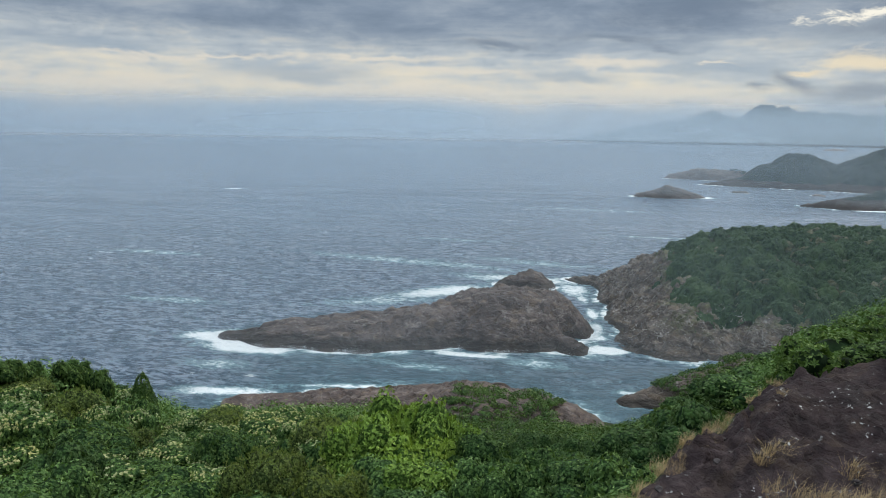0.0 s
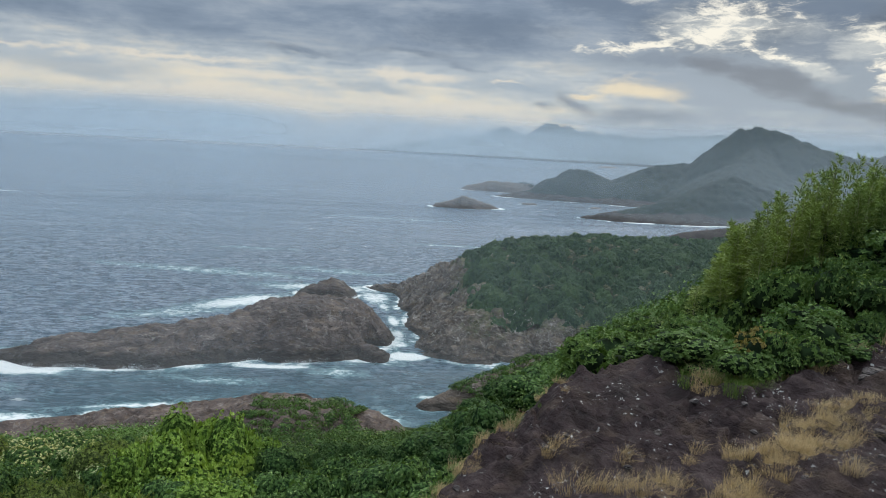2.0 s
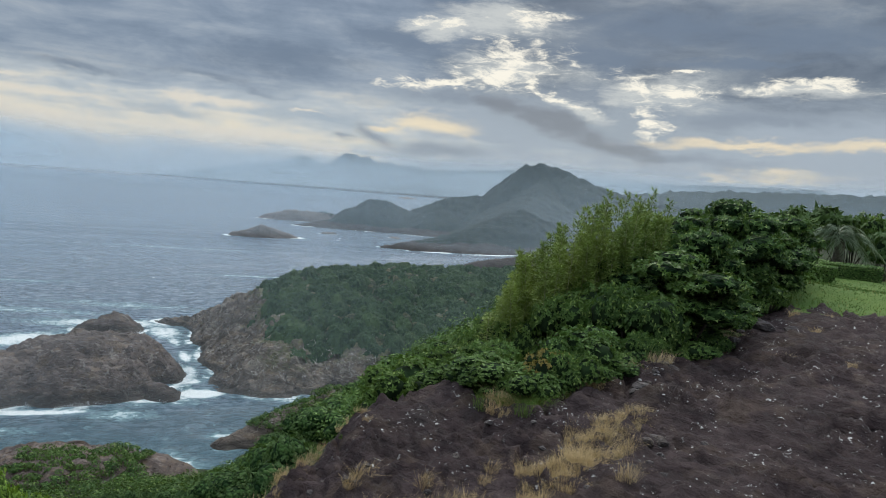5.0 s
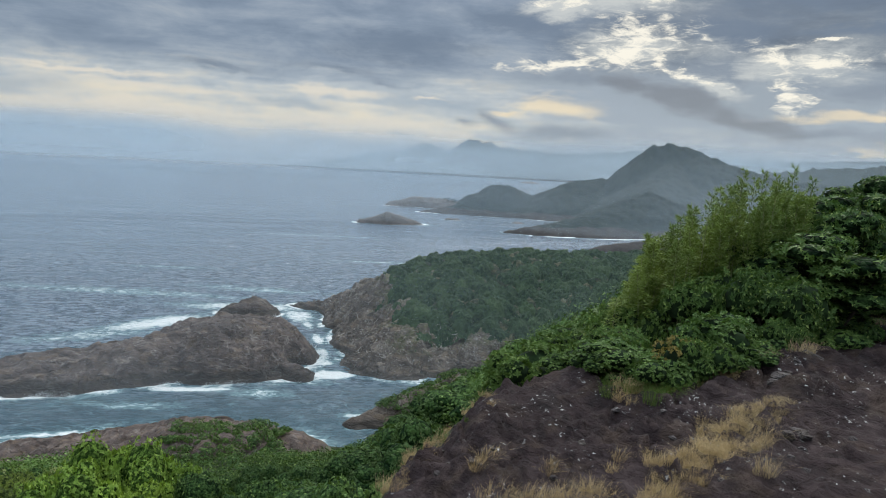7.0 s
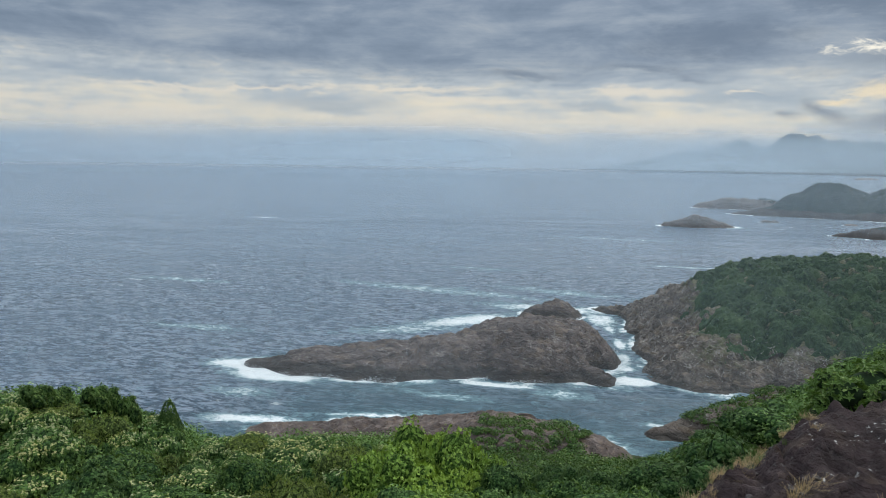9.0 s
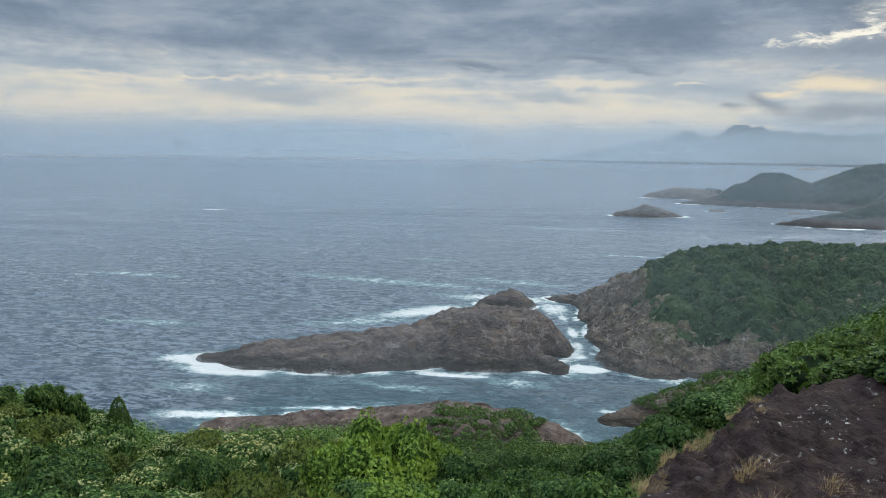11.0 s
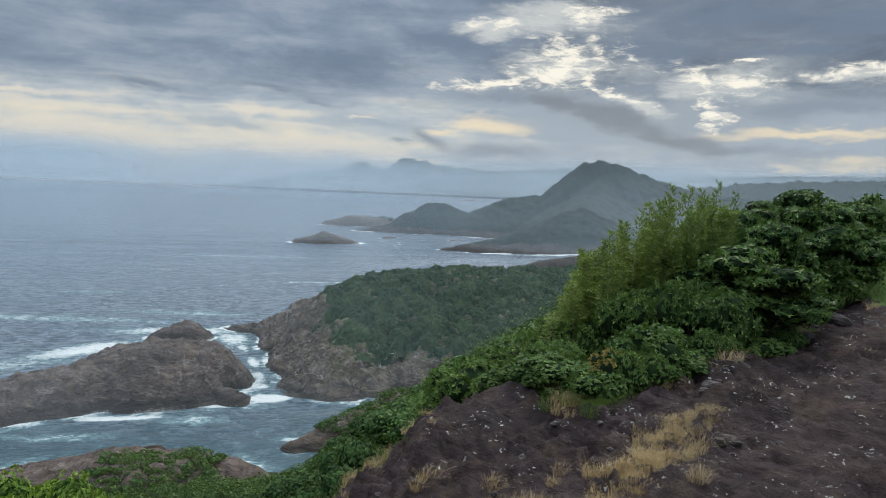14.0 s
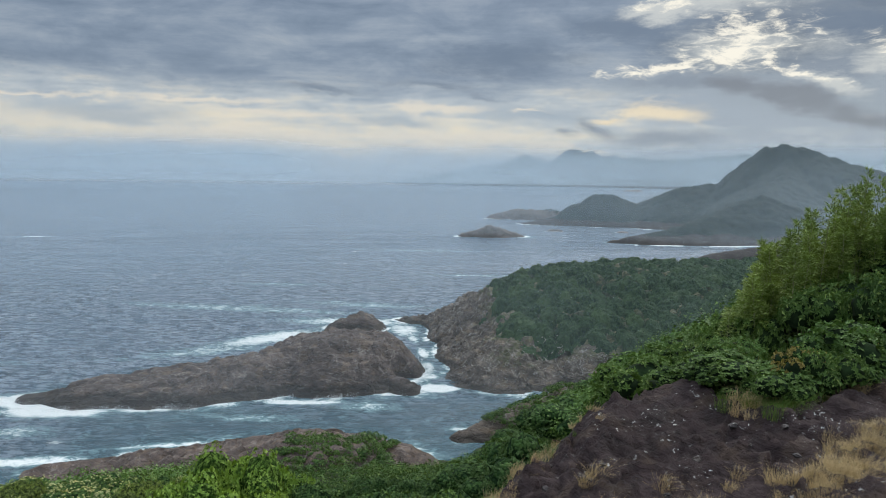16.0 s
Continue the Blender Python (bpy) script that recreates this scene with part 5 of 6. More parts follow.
def build_woods():
    # lower slope on the left, out of reach of single shrubs
    x, y = scatter((-125, 8, 36, 150), 3.2, 23)
    a, d = bearing(x, y), np.hypot(x, y)
    z = ground_z(x, y)
    ok = (a > -64) & (a < 4) & (d > 88) & (d < 150) & (z > 3)
    light, dark = ok & (a < -13), ok & (a >= -13)
    woods("slope_brush", x[light], y[light], under_brow(x, y, z, 1.9)[light], LEAF_VINE, "mixed green brush on the lower slope", 2.3, 150, 0.34, 24)
    woods("slope_wood", x[dark], y[dark], under_brow(x, y, z - 0.6, 1.9)[dark], LEAF_THICKET, "dark green low wood above the rock shelf", 2.0, 190, 0.29, 25, 0.7)
    # spur that runs down on the right of the cove
    x, y = scatter((2, 120, 16, 240), 2.7, 27)
    a, d = bearing(x, y), np.hypot(x, y)
    z = ground_z(x, y)
    ok = (a > 4) & (a < 44) & (d > np.where(a < 13.5, outcrop_edge(a) + 6, np.where(a < 24, 27, 34))) & (d < 200) & (z > 2) & ((a < 27) | (d < 60))
    near = ok & (d < 62)
    woods("spur_brush", x[near], y[near], under_brow(x, y, z - 0.3, 1.45)[near], LEAF_CREEPER, "dense green brush along the near spur", 1.45, 460, 0.145, 28)
    rest = ok & (d >= 62)
    woods("spur_wood", x[rest], y[rest], under_brow(x, y, z - 0.4, 1.9)[rest], LEAF_THICKET, "dense dark wood down the spur to the cove", 1.9, 120, 0.38, 29)
    # the cape's wood: a canopy of domed crowns
    px, py = np.arange(12, 186, 0.62), np.arange(220, 346, 0.62)
    x, y = np.meshgrid(px, py, indexing="ij")
    top, tone = crowns(x, y, 4.3, 3.3, 32)
    margin = cape_wooded(x, y)
    clump = fbm(x, y, 2.2, 3, 34)
    z = cape_h(x, y) + 0.75 * fbm(x, y, 13, 2, 31) + np.where(top > -0.9, 0.8 * top + 0.9 * clump - 0.3, -0.8) - 2.5 * step(margin, 1.2, -0.8)
    x, y = x + 0.5 * fbm(x, y, 1.7, 2, 37), y + 0.5 * fbm(x, y, 1.7, 2, 39)
    v, f = np.stack([x.ravel(), y.ravel(), z.ravel()], 1), grid_faces(len(px), len(py))
    keep = (margin.ravel()[f] > -1.0).any(1)
    used = np.unique(f[keep])
    ob = new("cape_wood", mesh_of("cape_wood", *compact(v, f, keep), CANOPY, False))
    ob.data.attributes.new("tone", "FLOAT", "POINT").data.foreach_set("value", (tone.ravel()[used] ** 2).astype(np.float32))
    tagged(ob, "dense low evergreen wood capping the headland", "woods", kind="stuff")
    ok = np.random.default_rng(36).random(x.size) < 0.30
    ok &= (margin.ravel() > 0) & (top.ravel() > 0.3)
    sprays("cape_leaves", x.ravel()[ok], y.ravel()[ok], z.ravel()[ok] + 0.05, LEAF_CAPE, "leaf sprays over the headland's wood", 0.7, 38)
    x, y = scatter((-52, -4, 128, 166), 2.1, 35)
    z = shelf_h(x, y)
    n = fbm(x, y, 9, 3, 93)
    ok = (z > 2.6 + n) & (y < 159.5 + 3 * n) & (x > -30 + 8 * n - (158 - y) * 0.9) & (x < -10 + 3 * n)
    woods("shelf_brush", x[ok], y[ok], z[ok], LEAF_THICKET, "green brush on top of the rock shelf", 1.35, 190, 0.30, 36, 0.75, 0.3)
    x, y = scatter((8, 56, 172, 214), 2.2, 47)
    z = spine_height(x, y, COVE_ROCK, 1.8)
    n = fbm(x, y, 8, 2, 94)
    ok = (z > 2.6 + 2.0 * n) & (x > 11 + 3 * n)
    woods("cove_brush", x[ok], y[ok], z[ok], LEAF_THICKET, "dark green brush over the cove's rocks", 1.5, 130, 0.34, 48, 0.75, 0.3)
    x, y = scatter((150, 330, 1055, 1095), 6, 43)
    z = spine_height(x, y, FAR_ISLE, 1.6)
    ok = z > 8
    woods("isle_wood", x[ok], y[ok], z[ok], LEAF_FAR, "low scrub on the far isle", 2.6, 12, 2.0, 44)


build_woods()


# ---- grass on the outcrop ----
def tuft(seed, count, height, spread, mat, label, lean=0.35):
    g = np.random.default_rng(seed)
    th = g.uniform(0, 6.28, count)
    rad = spread * np.sqrt(g.uniform(0, 1, count))
    base = np.stack([rad * np.cos(th), rad * np.sin(th), np.full(count, -0.08)], 1)
    out = np.stack([np.cos(th), np.sin(th), np.zeros(count)], 1) * g.uniform(0.1, 1, (count, 1)) * lean + np.array([0.32, 0.12, 0]) + g.normal(0, 0.3, (count, 3)) * np.array([1, 1, 0])
    h = height * g.uniform(0.25, 1.15, count)
    mid = base + out * h[:, None] * 0.45 + np.array([0, 0, 1]) * h[:, None] * 0.62
    tip = base + out * h[:, None] * 1.25 + np.array([0, 0, 1]) * h[:, None] * g.uniform(0.75, 1.0, (count, 1))
    side = unit(np.cross(out + 1e-3, np.array([0, 0, 1.0]))) * 0.0024
    v = np.stack([base - side, base + side, mid + side * 0.8, mid - side * 0.8, tip + side * 0.15, tip - side * 0.15], 1).reshape(-1, 3)
    o = np.arange(count)[:, None] * 6
    f = np.concatenate([o + np.array([[0, 1, 2, 3]]), o + np.array([[3, 2, 4, 5]])], 0)
    return tagged(new("grass_tuft", mesh_of("grass_tuft", v, f, mat, False)), label, "grass", "grass on the rock slope")


def build_tufts():
    straw = "dry straw-coloured grass tuft rooted in the rock"
    kinds = [tuft(501, 210, 0.44, 0.27, STRAW, straw, 0.6), tuft(502, 150, 0.38, 0.20, STRAW, straw, 0.6), tuft(503, 260, 0.34, 0.45, STRAW, "low spreading mat of dry straw grass", 0.6),
             tuft(504, 260, 0.38, 0.25, GREEN_BLADE, "green grass tuft at the rock's edge", 0.5)]
    g = np.random.default_rng(51)
    at = []
    single = ((9.5, 13.9, 1.2), (9.9, 14.1, 1.0), (9.1, 13.7, 0.9), (5.9, 13.4, 1.0), (6.3, 13.6, 0.9), (5.5, 13.3, 0.8), (2.6, 11.8, 0.9), (2.4, 11.6, 0.7), (3.5, 11.2, 0.95), (3.6, 11.3, 0.7), (13.7, 16.3, 0.9), (13.3, 16.2, 1.0), (12.8, 15.9, 0.8),
              (16.4, 17.4, 1.0), (13.0, 13.9, 0.75), (15.7, 15.8, 0.8), (6.2, 9.5, 0.8), (4.7, 11.2, 0.6), (4.5, 11.0, 0.5), (3.2, 14.4, 0.45), (6.9, 10.9, 0.4), (17.6, 17.3, 0.7), (14.3, 13.2, 0.5))
    for x, y, s in single:
        at.append((int(g.integers(0, 2)), x, y, s * 0.72))
    for i in range(150):  # the long dry strip down the slope
        u = g.random() ** 0.85
        x, y = 4.3 + 3.5 * u + g.normal(0, 0.27), 9.3 + 3.0 * u + g.normal(0, 0.17)
        at.append((2 if g.random() < 0.35 else int(g.integers(0, 2)), x, y, g.uniform(0.2, 0.62)))
    for i in range(9):
        at.append((int(g.integers(0, 3)), 3.0 + g.normal(0, 0.5), 10.3 + g.normal(0, 0.22), g.uniform(0.5, 0.8)))
    for i in range(84):  # dry fringe along the lower rim
        a = g.uniform(-5, 13) if i < 60 else g.uniform(-6, 4)
        d = outcrop_edge(a) + g.uniform(-0.9, 0.9)
        at.append((int(g.integers(1, 3)) if g.random() < 0.88 else 3, d * math.sin(radians(a)), d * math.cos(radians(a)), g.uniform(0.28, 0.62)))
    for i in range(70):  # dry mats on the broken ground under the lower rim
        a = g.uniform(-7, 7)
        d = outcrop_edge(a) + g.uniform(0.0, 2.1)
        at.append((2 if g.random() < 0.6 else 1, d * math.sin(radians(a)), d * math.cos(radians(a)), g.uniform(0.35, 0.7)))
    for i in range(26):  # a green patch that reaches out from the thicket
        a = g.uniform(21.6, 26.6)
        d = outcrop_edge(a) - g.uniform(-0.3, 1.1) * (1 - abs(a - 23.6) / 4.5)
        at.append((3 if g.random() < 0.72 else 1, d * math.sin(radians(a)), d * math.cos(radians(a)), g.uniform(0.5, 0.95)))
    for i in range(60):  # green and dry tufts at the foot of the thicket
        a = g.uniform(19, 41)
        d = outcrop_edge(a) + g.uniform(-0.1, 0.8)
        at.append((3 if a < 27 or g.random() < 0.35 else int(g.integers(0, 3)), d * math.sin(radians(a)), d * math.cos(radians(a)), g.uniform(0.4, 0.9)))
    dense = [k < 3 and (23 <= i < 173 or 266 <= i < 336) for i, (k, x, y, s) in enumerate(at)]
    spots = [(k, x, y, float(max(outcrop_z(np.array(x), np.array(y)), ground_z(x, y))), g.uniform(-45, 45), s, s) for k, x, y, s in at]
    # the close-grown strip and mats are past counting: one mass of grass
    mass = [q for q, a in zip(spots, dense) if a]
    pieces = []
    for kind, x, y, z, turn, size, _ in mass:
        me = kinds[kind].data
        v, f = np.empty(len(me.vertices) * 3, np.float32), np.empty(len(me.loops), np.int32)
        me.vertices.foreach_get("co", v)
        me.loops.foreach_get("vertex_index", f)
        c, s = math.cos(radians(turn)), math.sin(radians(turn))
        v = v.reshape(-1, 3) * size @ np.array([[c, s, 0], [-s, c, 0], [0, 0, 1]]) + np.array([x, y, z])
        pieces.append((v, f.reshape(-1, 4)))
    tagged(new("dry_grass", mesh_of("dry_grass", *join(pieces), STRAW, False)), "long strip and mats of dry straw-coloured grass", "grass", kind="stuff")
    stand(kinds, [q for q, a in zip(spots, dense) if not a])


build_tufts()


def build_reeds():
    """Arching reeds and a yellowed bush in front of the thicket."""
    reed = tuft(521, 120, 1.25, 0.22, GREEN_BLADE, "tall arching green reed clump before the thicket", 0.9)
    reed.name = "reed_clump"
    spots = []
    for a, d, s in ((22.9, 16.6, 1.0), (23.6, 16.9, 0.9), (22.2, 17.2, 0.85), (24.4, 16.4, 0.8), (21.2, 17.6, 0.7)):
        x, y = d * math.sin(radians(a)), d * math.cos(radians(a))
        spots.append((0, x, y, float(ground_z(x, y)), a * 40, s, s))
    stand([reed], spots)
    dry = shrub(531, LEAF_DRY, "small yellowed withering bush at the rock's edge", radius=1.0, height=1.5, lobes=9, twigs=190, count=5, length=0.10, width=0.06, group="withered bushes")
    spots = []
    for a, d, s, h in ((26.2, 15.3, 0.55, 0.72), (27.2, 15.6, 0.45, 0.62), (25.4, 15.2, 0.35, 0.4), (30.5, 17.0, 0.3, 0.5)):
        x, y = d * math.sin(radians(a)), d * math.cos(radians(a))
        spots.append((0, x, y, float(ground_z(x, y)) - 0.05, a * 30, s, h))
    stand([dry], spots)


build_reeds()


def stone(seed, label):
    """A weathered broken stone, flat below, of one metre across."""
    g = np.random.default_rng(seed)
    th, ph = np.meshgrid(np.linspace(0, 2 * np.pi, 15), np.linspace(0.02, np.pi - 0.6, 9), indexing="ij")
    d = np.stack([np.cos(th) * np.sin(ph), np.sin(th) * np.sin(ph), np.cos(ph)], -1)
    r = np.full(th.shape, 0.62)
    for i in range(9):  # broken faces
        n = unit(g.normal(0, 1, 3))
        r = np.minimum(r, g.uniform(0.34, 0.5) / np.maximum(d @ n, 0.25))
    p = d * r[..., None] * np.array([1.0, 0.8, 0.6]) + 0.03 * np.stack([fbm(th * 1.2 + i, ph * 2, 0.8, 2, seed + i) * np.sin(ph) for i in range(3)], -1)
    p[-1] = p[0]
    return tagged(new("stone", mesh_of("stone", p.reshape(-1, 3), grid_faces(15, 9), ROCK_STONE, False)), label, "stone", "stones on the rock slope")


def build_stones():
    kinds = [stone(541 + i, "broken grey stone crusted with pale lichen") for i in range(4)]
    g = np.random.default_rng(55)
    at = [(33.0 + 0.36 * i + g.normal(0, 0.15), 15.7 + 0.2 * i + g.normal(0, 0.12), g.uniform(0.18, 0.46)) for i in range(9)]
    at += [(34.5 + g.normal(0, 0.5), 13.4 + g.normal(0, 0.25), g.uniform(0.12, 0.34)) for i in range(6)]
    at += [(40.3 + g.normal(0, 1.2), 22.0 + g.normal(0, 0.6), g.uniform(0.3, 0.8)) for i in range(9)]
    at += [(9.0 + g.normal(0, 2.2), 13.2 + g.normal(0, 0.6), g.uniform(0.10, 0.28)) for i in range(8)]
    at += [(g.uniform(2, 40), g.uniform(9.5, 15), g.uniform(0.06, 0.2)) for i in range(34)]
    spots = []
    for a, d, size in at:
        x, y = d * math.sin(radians(a)), d * math.cos(radians(a))
        spots.append((int(g.integers(0, 4)), x, y, float(outcrop_z(np.array(x), np.array(y))) - 0.04 * size, g.uniform(0, 360), size, size * g.uniform(0.7, 1.1)))
    stand(kinds, spots)


ROCK_STONE = rock_material("lichened_stone", (0.016, 0.012, 0.012), (0.042, 0.032, 0.031), (0.15, 0.13, 0.12), 0.25, 1.0, 1.0, 0.1)
build_stones()


# ---- lawn, hedges and palms beyond the outcrop ----
def lawn_material():
    m, k = material("mown_lawn")
    p = k.add("ShaderNodeNewGeometry").outputs["Position"]
    n = k.noise(p, 0.5, 5.0, 0.6)
    fine = k.noise(p, 9.0, 5.0, 0.7)
    col = k.mix(k.span(n, 0.35, 0.65), (0.055, 0.108, 0.018), (0.092, 0.150, 0.028))
    finish(k, k.mix(k.span(fine, 0.4, 0.65, 0.0, 0.5), col, (0.13, 0.17, 0.045)), 0.9, k.bump(fine, 0.9, 0.05), 0.2)
    return m


def build_lawn():
    mat = lawn_material()
    for name, a0, a1, r0, r1, inner in (("ground_lawn", 39.5, 75, 25.5, 75, False), ("ground_lawn_near", 43.5, 75, 4, 12.6, True)):
        rs, aa = np.geomspace(r0, r1, 60), np.radians(np.linspace(a0, a1, 80))
        r, a = np.meshgrid(rs, aa, indexing="ij")
        x, y = r * np.sin(a), r * np.cos(a)
        z = ground_z(x, y) + 0.06
        if inner:
            z = z + 0.28 - 0.8 * step(np.hypot(x - 13.2, y - 7.6) + 0.5 * fbm(x, y, 1.5, 2, 3), 3.6, 4.6)
        v = np.stack([x.ravel(), y.ravel(), z.ravel()], 1)
        tagged(new(name, mesh_of(name, v, grid_faces(60, 80)[:, ::-1], mat)), "bright mown green lawn", "lawn", kind="structure")
    g = np.random.default_rng(61)
    n = 15000
    a, d = np.radians(g.uniform(40, 54, n)), g.uniform(26, 46, n)
    a[:4000], d[:4000] = np.radians(g.uniform(44, 60, 4000)), g.uniform(6, 12.4, 4000)
    x, y = d * np.sin(a), d * np.cos(a)
    keep = (d > 20) | (np.hypot(x - 13.2, y - 7.6) < 3.7)
    x, y = x[keep], y[keep]
    z = ground_z(x, y) + np.where(np.hypot(x, y) < 20, 0.32, 0.05)
    base = np.stack([x, y, z], 1)
    way = unit(g.normal(0, 0.45, base.shape) + np.array([0, 0, 1.0]))
    v, f = leaf_sheet(base, way, unit(g.normal(0, 1, base.shape)), g.uniform(0.05, 0.12, len(x)), 0.02)
    tagged(new("lawn_grass", mesh_of("lawn_grass", v, f, GREEN_BLADE, False)), "short blades of the mown lawn", "grass", kind="stuff")


build_lawn()


def hedge(x, y, turn, length, depth, height, seed):
    g = np.random.default_rng(seed)
    thing = tagged(new("hedge"), "low clipped box-shaped green hedge on the lawn", "hedge", "hedges on the lawn")
    thing.matrix_basis = pose(x, y, float(ground_z(x, y)) + 0.03, 0, 0, turn)
    bm = bmesh.new()
    bmesh.ops.create_cube(bm, size=1.0, matrix=Matrix.Translation((0, 0, height * 0.48)) @ Matrix.Diagonal((length * 0.96, depth * 0.92, height * 0.94, 1)))
    bmesh.ops.bevel(bm, geom=bm.edges[:], offset=0.12, segments=3, affect="EDGES")
    me = bpy.data.meshes.new("core")
    bm.to_mesh(me)
    bm.free()
    me.materials.append(SOIL)
    part("core", me, thing)
    n = int(900 * length * (height + depth))
    side = g.integers(0, 4, n)
    u, w = g.uniform(-0.5, 0.5, n), g.uniform(0, 1, n)
    p = np.stack([u * length, np.where(side == 0, (w - 0.5) * depth, np.where(side < 3, -0.5 * depth, 0.5 * depth)), np.where(side == 0, height, w * height)], 1)
    nrm = np.where((side == 0)[:, None], np.array([0, 0, 1.0]), np.where((side < 3)[:, None], np.array([0, -1.0, 0]), np.array([0, 1.0, 0])))
    p = p + g.normal(0, 0.025, p.shape)
    t, s = frame_of(unit(nrm + g.normal(0, 0.4, nrm.shape)))
    v, f = leaf_sheet(p, unit(t + 0.6 * nrm), unit(nrm + g.normal(0, 0.4, nrm.shape)), 0.075, 0.045)
    part("foliage", mesh_of("foliage", v, f, LEAF_VINE, False), thing)


hedge(25.8, 26.6, -42, 1.9, 0.9, 0.7, 71)
hedge(28.6, 27.2, -42, 2.6, 0.9, 0.7, 72)
# added hedge, standing in for the dark shade under the palms
hedge(32.2, 34.8, -42, 7.0, 1.2, 1.2, 73)


def palm(x, y, trunk, seed, fronds=26, reach=3.0):
    g = np.random.default_rng(seed)
    thing = tagged(new("palm_tree"), "grey-green feather palm with arching drooping fronds", "palm tree", "palms by the lawn")
    thing.matrix_basis = pose(x, y, float(ground_z(x, y)) - 0.05)
    z = np.linspace(-0.3, trunk, 9)
    rad = 0.26 + 0.05 * np.cos(np.arange(9) * 2.6) * 0.5
    part("trunk", mesh_of("trunk", *tube(np.stack([0.03 * z, 0 * z, z], 1), rad, 10), BARK), thing)
    for i in range(fronds):
        th = i * 2.4 + g.normal(0, 0.15)
        rise = np.radians(np.interp(i, [0, fronds], [78, -12]))
        u = np.linspace(0, 1, 14)
        run = reach * (u * math.cos(rise) + 0.12 * u)
        drop = reach * (u * math.sin(rise) - 0.95 * u ** 2.3)
        line = np.stack([run * math.cos(th), run * math.sin(th), trunk + drop], 1)
        pieces = [tube(line, np.linspace(0.03, 0.006, 14), 4)]
        uu = np.repeat(np.linspace(0.12, 0.99, 46), 2)
        base = np.stack([np.interp(uu, u, line[:, k]) for k in range(3)], 1)
        along = unit(np.stack([np.interp(uu, u, np.gradient(line[:, k])) for k in range(3)], 1))
        sd = unit(np.cross(along, np.array([0, 0, 1.0]))) * np.where(np.arange(len(uu)) % 2, 1, -1)[:, None]
        way = unit(sd + along * 0.55 + np.array([0, 0, -0.45]) + g.normal(0, 0.08, sd.shape))
        pieces.append(leaf_sheet(base, way, unit(np.array([0, 0, 1.0]) + 0.2 * sd), 0.52 * np.sin(np.pi * np.clip(uu * 0.85 + 0.12, 0, 1)) + 0.08, 0.035))
        part("frond", mesh_of("frond", *join(pieces), LEAF_PALM, False), thing)


LEAF_PALM = leaf_material("palm_frond", (0.06, 0.09, 0.05), (0.13, 0.17, 0.10), None, 0.5)
palm(32.2, 31.6, 2.7, 81, 26, 2.4)
palm(42.5, 36.0, 2.8, 82)


def build_garden_trees():
    dark = "dark evergreen tree behind the lawn"
    kinds = [shrub(601, LEAF_DARK, dark, "garden_tree", 2.3, 4.4, 12, 480, 6, 0.34, 0.15, group="trees behind the lawn"),
             shrub(602, LEAF_WOOD, dark, "garden_tree", 2.3, 4.4, 12, 480, 6, 0.34, 0.15, group="trees behind the lawn")]
    g = np.random.default_rng(63)
    spots = []
    for i in range(18):
        a, d = 39.0 + i * 1.3 + g.normal(0, 0.5), g.uniform(53, 64)
        x, y = d * math.sin(radians(a)), d * math.cos(radians(a))
        spots.append((int(g.integers(0, 2)), x, y, float(ground_z(x, y)) - 0.1, g.uniform(0, 360), g.uniform(0.9, 1.2), g.uniform(1.2, 1.55)))
    stand(kinds, spots)


build_garden_trees()


# ---- sea haze: thin veils of mist over the water ----
def mist(name, r, thick, low, high, top, seed):
    m, k = material(name)
    p = k.add("ShaderNodeNewGeometry").outputs["Position"]
    sep = k.add("ShaderNodeSeparateXYZ")
    k.put(sep.inputs[0], p)
    z = sep.outputs[2]
    n = k.noise(k.scaled(p, (1.0, 1.0, 2.5)), 3.0 / r, 4.0, 0.55, 0.4)
    a = k.math("MULTIPLY", k.span(z, 0.0, low), k.span(z, top, high))
    a = k.math("MULTIPLY", k.math("MULTIPLY", a, k.span(n, 0.25, 0.75, 0.55, 1.3)), thick)
    d = k.add("ShaderNodeBsdfDiffuse")
    d.inputs[0].default_value = (0.635, 0.745, 0.825, 1)
    t = k.add("ShaderNodeBsdfTranslucent")
    t.inputs[0].default_value = (0.635, 0.745, 0.825, 1)
    half = k.add("ShaderNodeMixShader")
    half.inputs[0].default_value = 0.5
    k.put(half.inputs[1], d.outputs[0])
    k.put(half.inputs[2], t.outputs[0])
    mixed = k.add("ShaderNodeMixShader")
    k.put(mixed.inputs[0], a)
    k.put(mixed.inputs[1], k.add("ShaderNodeBsdfTransparent").outputs[0])
    k.put(mixed.inputs[2], half.outputs[0])
    k.put(k.add("ShaderNodeOutputMaterial").inputs[0], mixed.outputs[0])
    aa, zs = np.radians(np.linspace(-75, 80, 90)), np.linspace(0, top, 6)
    a2, z2 = np.meshgrid(aa, zs, indexing="ij")
    rr = r * (1 + 0.03 * np.sin(a2 * 5 + seed))
    v = np.stack([rr * np.sin(a2), rr * np.cos(a2), z2], -1).reshape(-1, 3)
    ob = new("sea_mist", mesh_of("sea_mist", v, grid_faces(90, 6), m))
    return tagged(ob, "thin pale veil of haze over the water", "mist", "haze over the sea", "stuff")


for i, (r, thick, low, high, top) in enumerate(((192, 0.075, 9, 40, 60), (560, 0.04, 40, 60, 140), (740, 0.20, 8, 20, 130), (900, 0.14, 30, 60, 190), (1400, 0.15, 70, 75, 150), (2600, 0.34, 75, 85, 190), (4150, 0.78, 16, 120, 290))):
    mist("haze_" + "abcdefg"[i], r, thick, low, high, top, i)


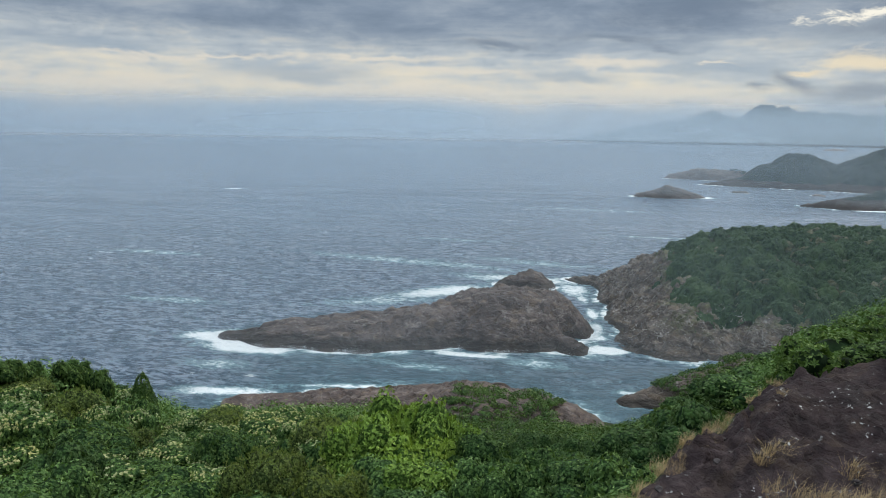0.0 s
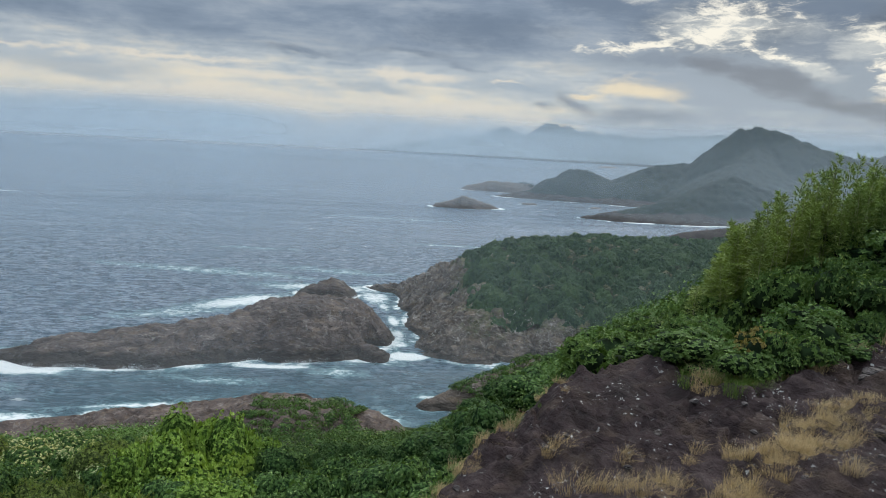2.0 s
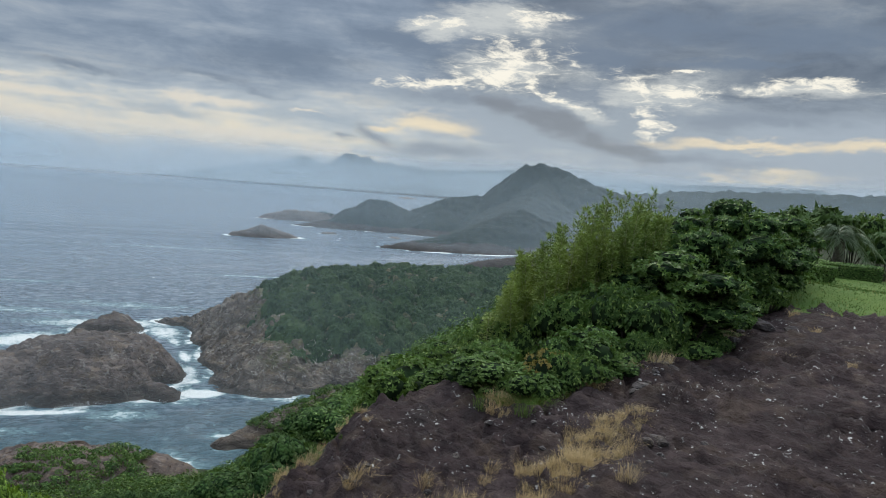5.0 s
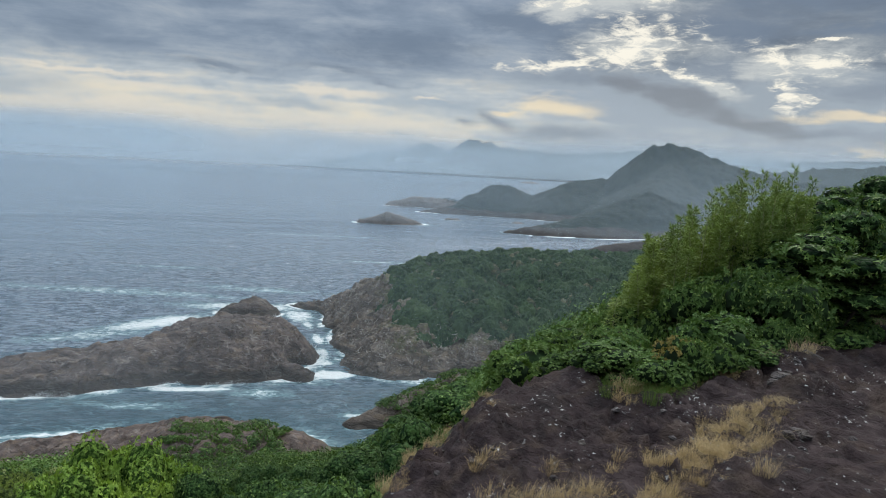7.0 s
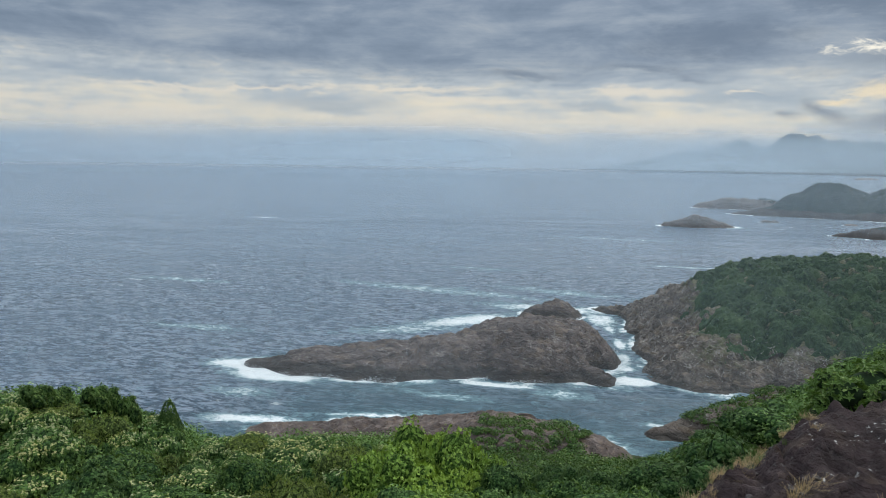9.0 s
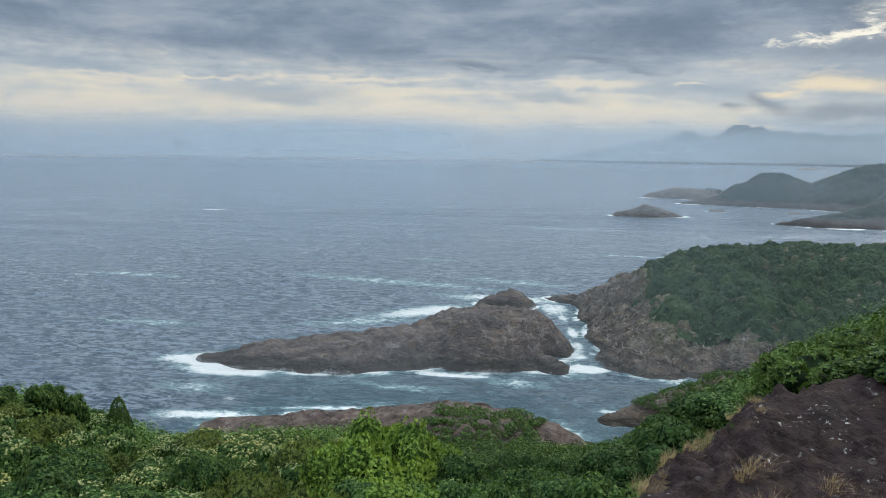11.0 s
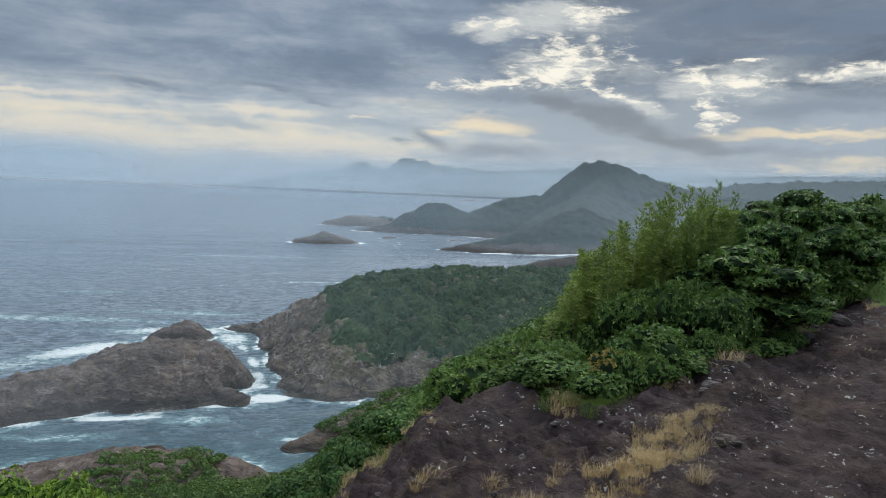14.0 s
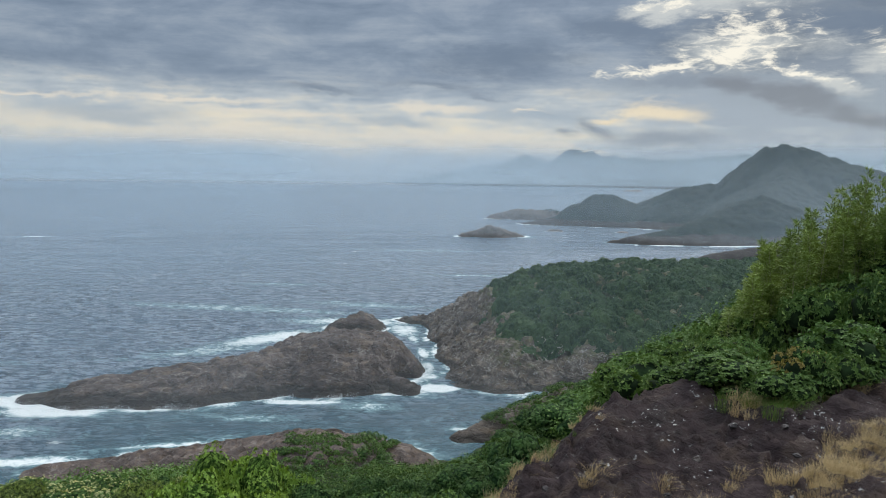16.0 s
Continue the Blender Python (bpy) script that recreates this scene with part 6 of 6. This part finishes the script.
# ---- small things on the shores ----
def build_dead_branches():
    """Bleached dead branches and driftwood lying over the cape's lower rocks."""
    g = np.random.default_rng(91)
    x, y = g.uniform(6, 66, 2600), g.uniform(216, 262, 2600)
    z = cape_h(x, y)
    ok = (z > 2.5) & (z < 11.5) & (fbm(x, y, 14, 2, 97) > -0.12)
    pieces = []
    for px, py, pz in list(zip(x[ok], y[ok], z[ok]))[:300]:
        th, n = g.uniform(0, 6.28), g.uniform(0.5, 1.8)
        step_to = np.array([math.cos(th), math.sin(th), 0.0]) * n
        q = np.array([px, py, pz + 0.7])
        bend = g.normal(0, 0.25, 3)
        end = q + step_to
        end[2] = float(cape_h(np.array(end[0]), np.array(end[1]))) + 0.8 + g.uniform(0, 0.7)
        pieces.append(tube([q, (q + end) / 2 + bend, end], [0.06, 0.05, 0.025], 4))
    mat = soil_material("bleached_dead_wood", (0.22, 0.19, 0.16), (0.48, 0.44, 0.39), 0.4)
    tagged(new("dead_branches", mesh_of("dead_branches", *join(pieces), mat)), "bleached dead branches strewn over the shore rocks", "driftwood", kind="stuff")


build_dead_branches()


def build_spray():
    """Ragged white water where the swell breaks on the island."""
    g = np.random.default_rng(93)
    x, y = g.uniform(-124, 2, 60000), g.uniform(185, 320, 60000)
    h = np.maximum(island_h(x, y), spine_height(x, y, STACK, 1.4))
    n = fbm(x, y, 11, 3, 98)
    front = np.where(x < -40, 0.22, 0.0) + np.where(y > 262, 0.12, 0.0)
    ok = (np.abs(h + 0.75) < 0.7) & (n + front > 0.10)
    x, y, n = x[ok][:800], y[ok][:800], n[ok][:800]
    k = 26
    m = len(x)
    tall = (0.35 + 1.5 * np.clip(n + 0.25, 0, 0.7))[:, None] * g.uniform(0, 1, (m, k)) ** 1.6
    p = np.stack([x[:, None] + g.normal(0, 0.45, (m, k)), y[:, None] + g.normal(0, 0.45, (m, k)), tall], -1).reshape(-1, 3)
    axis = unit(g.normal(0, 1, p.shape))
    t, s = frame_of(axis)
    size = g.uniform(0.05, 0.17, len(p))
    v, f = leaf_sheet(p, unit(t + np.array([0, 0, 0.6])), axis, size, size * 0.7)
    mat = leaf_material("white_spray", (0.74, 0.78, 0.80), (0.84, 0.86, 0.86), None, 0.8, (1.0, 1.0, 1.0), 0.5, 0.0)
    tagged(new("surf_spray", mesh_of("surf_spray", v, f, mat, False)), "white spray of swell breaking on the rocks", "surf", kind="stuff")


build_spray()
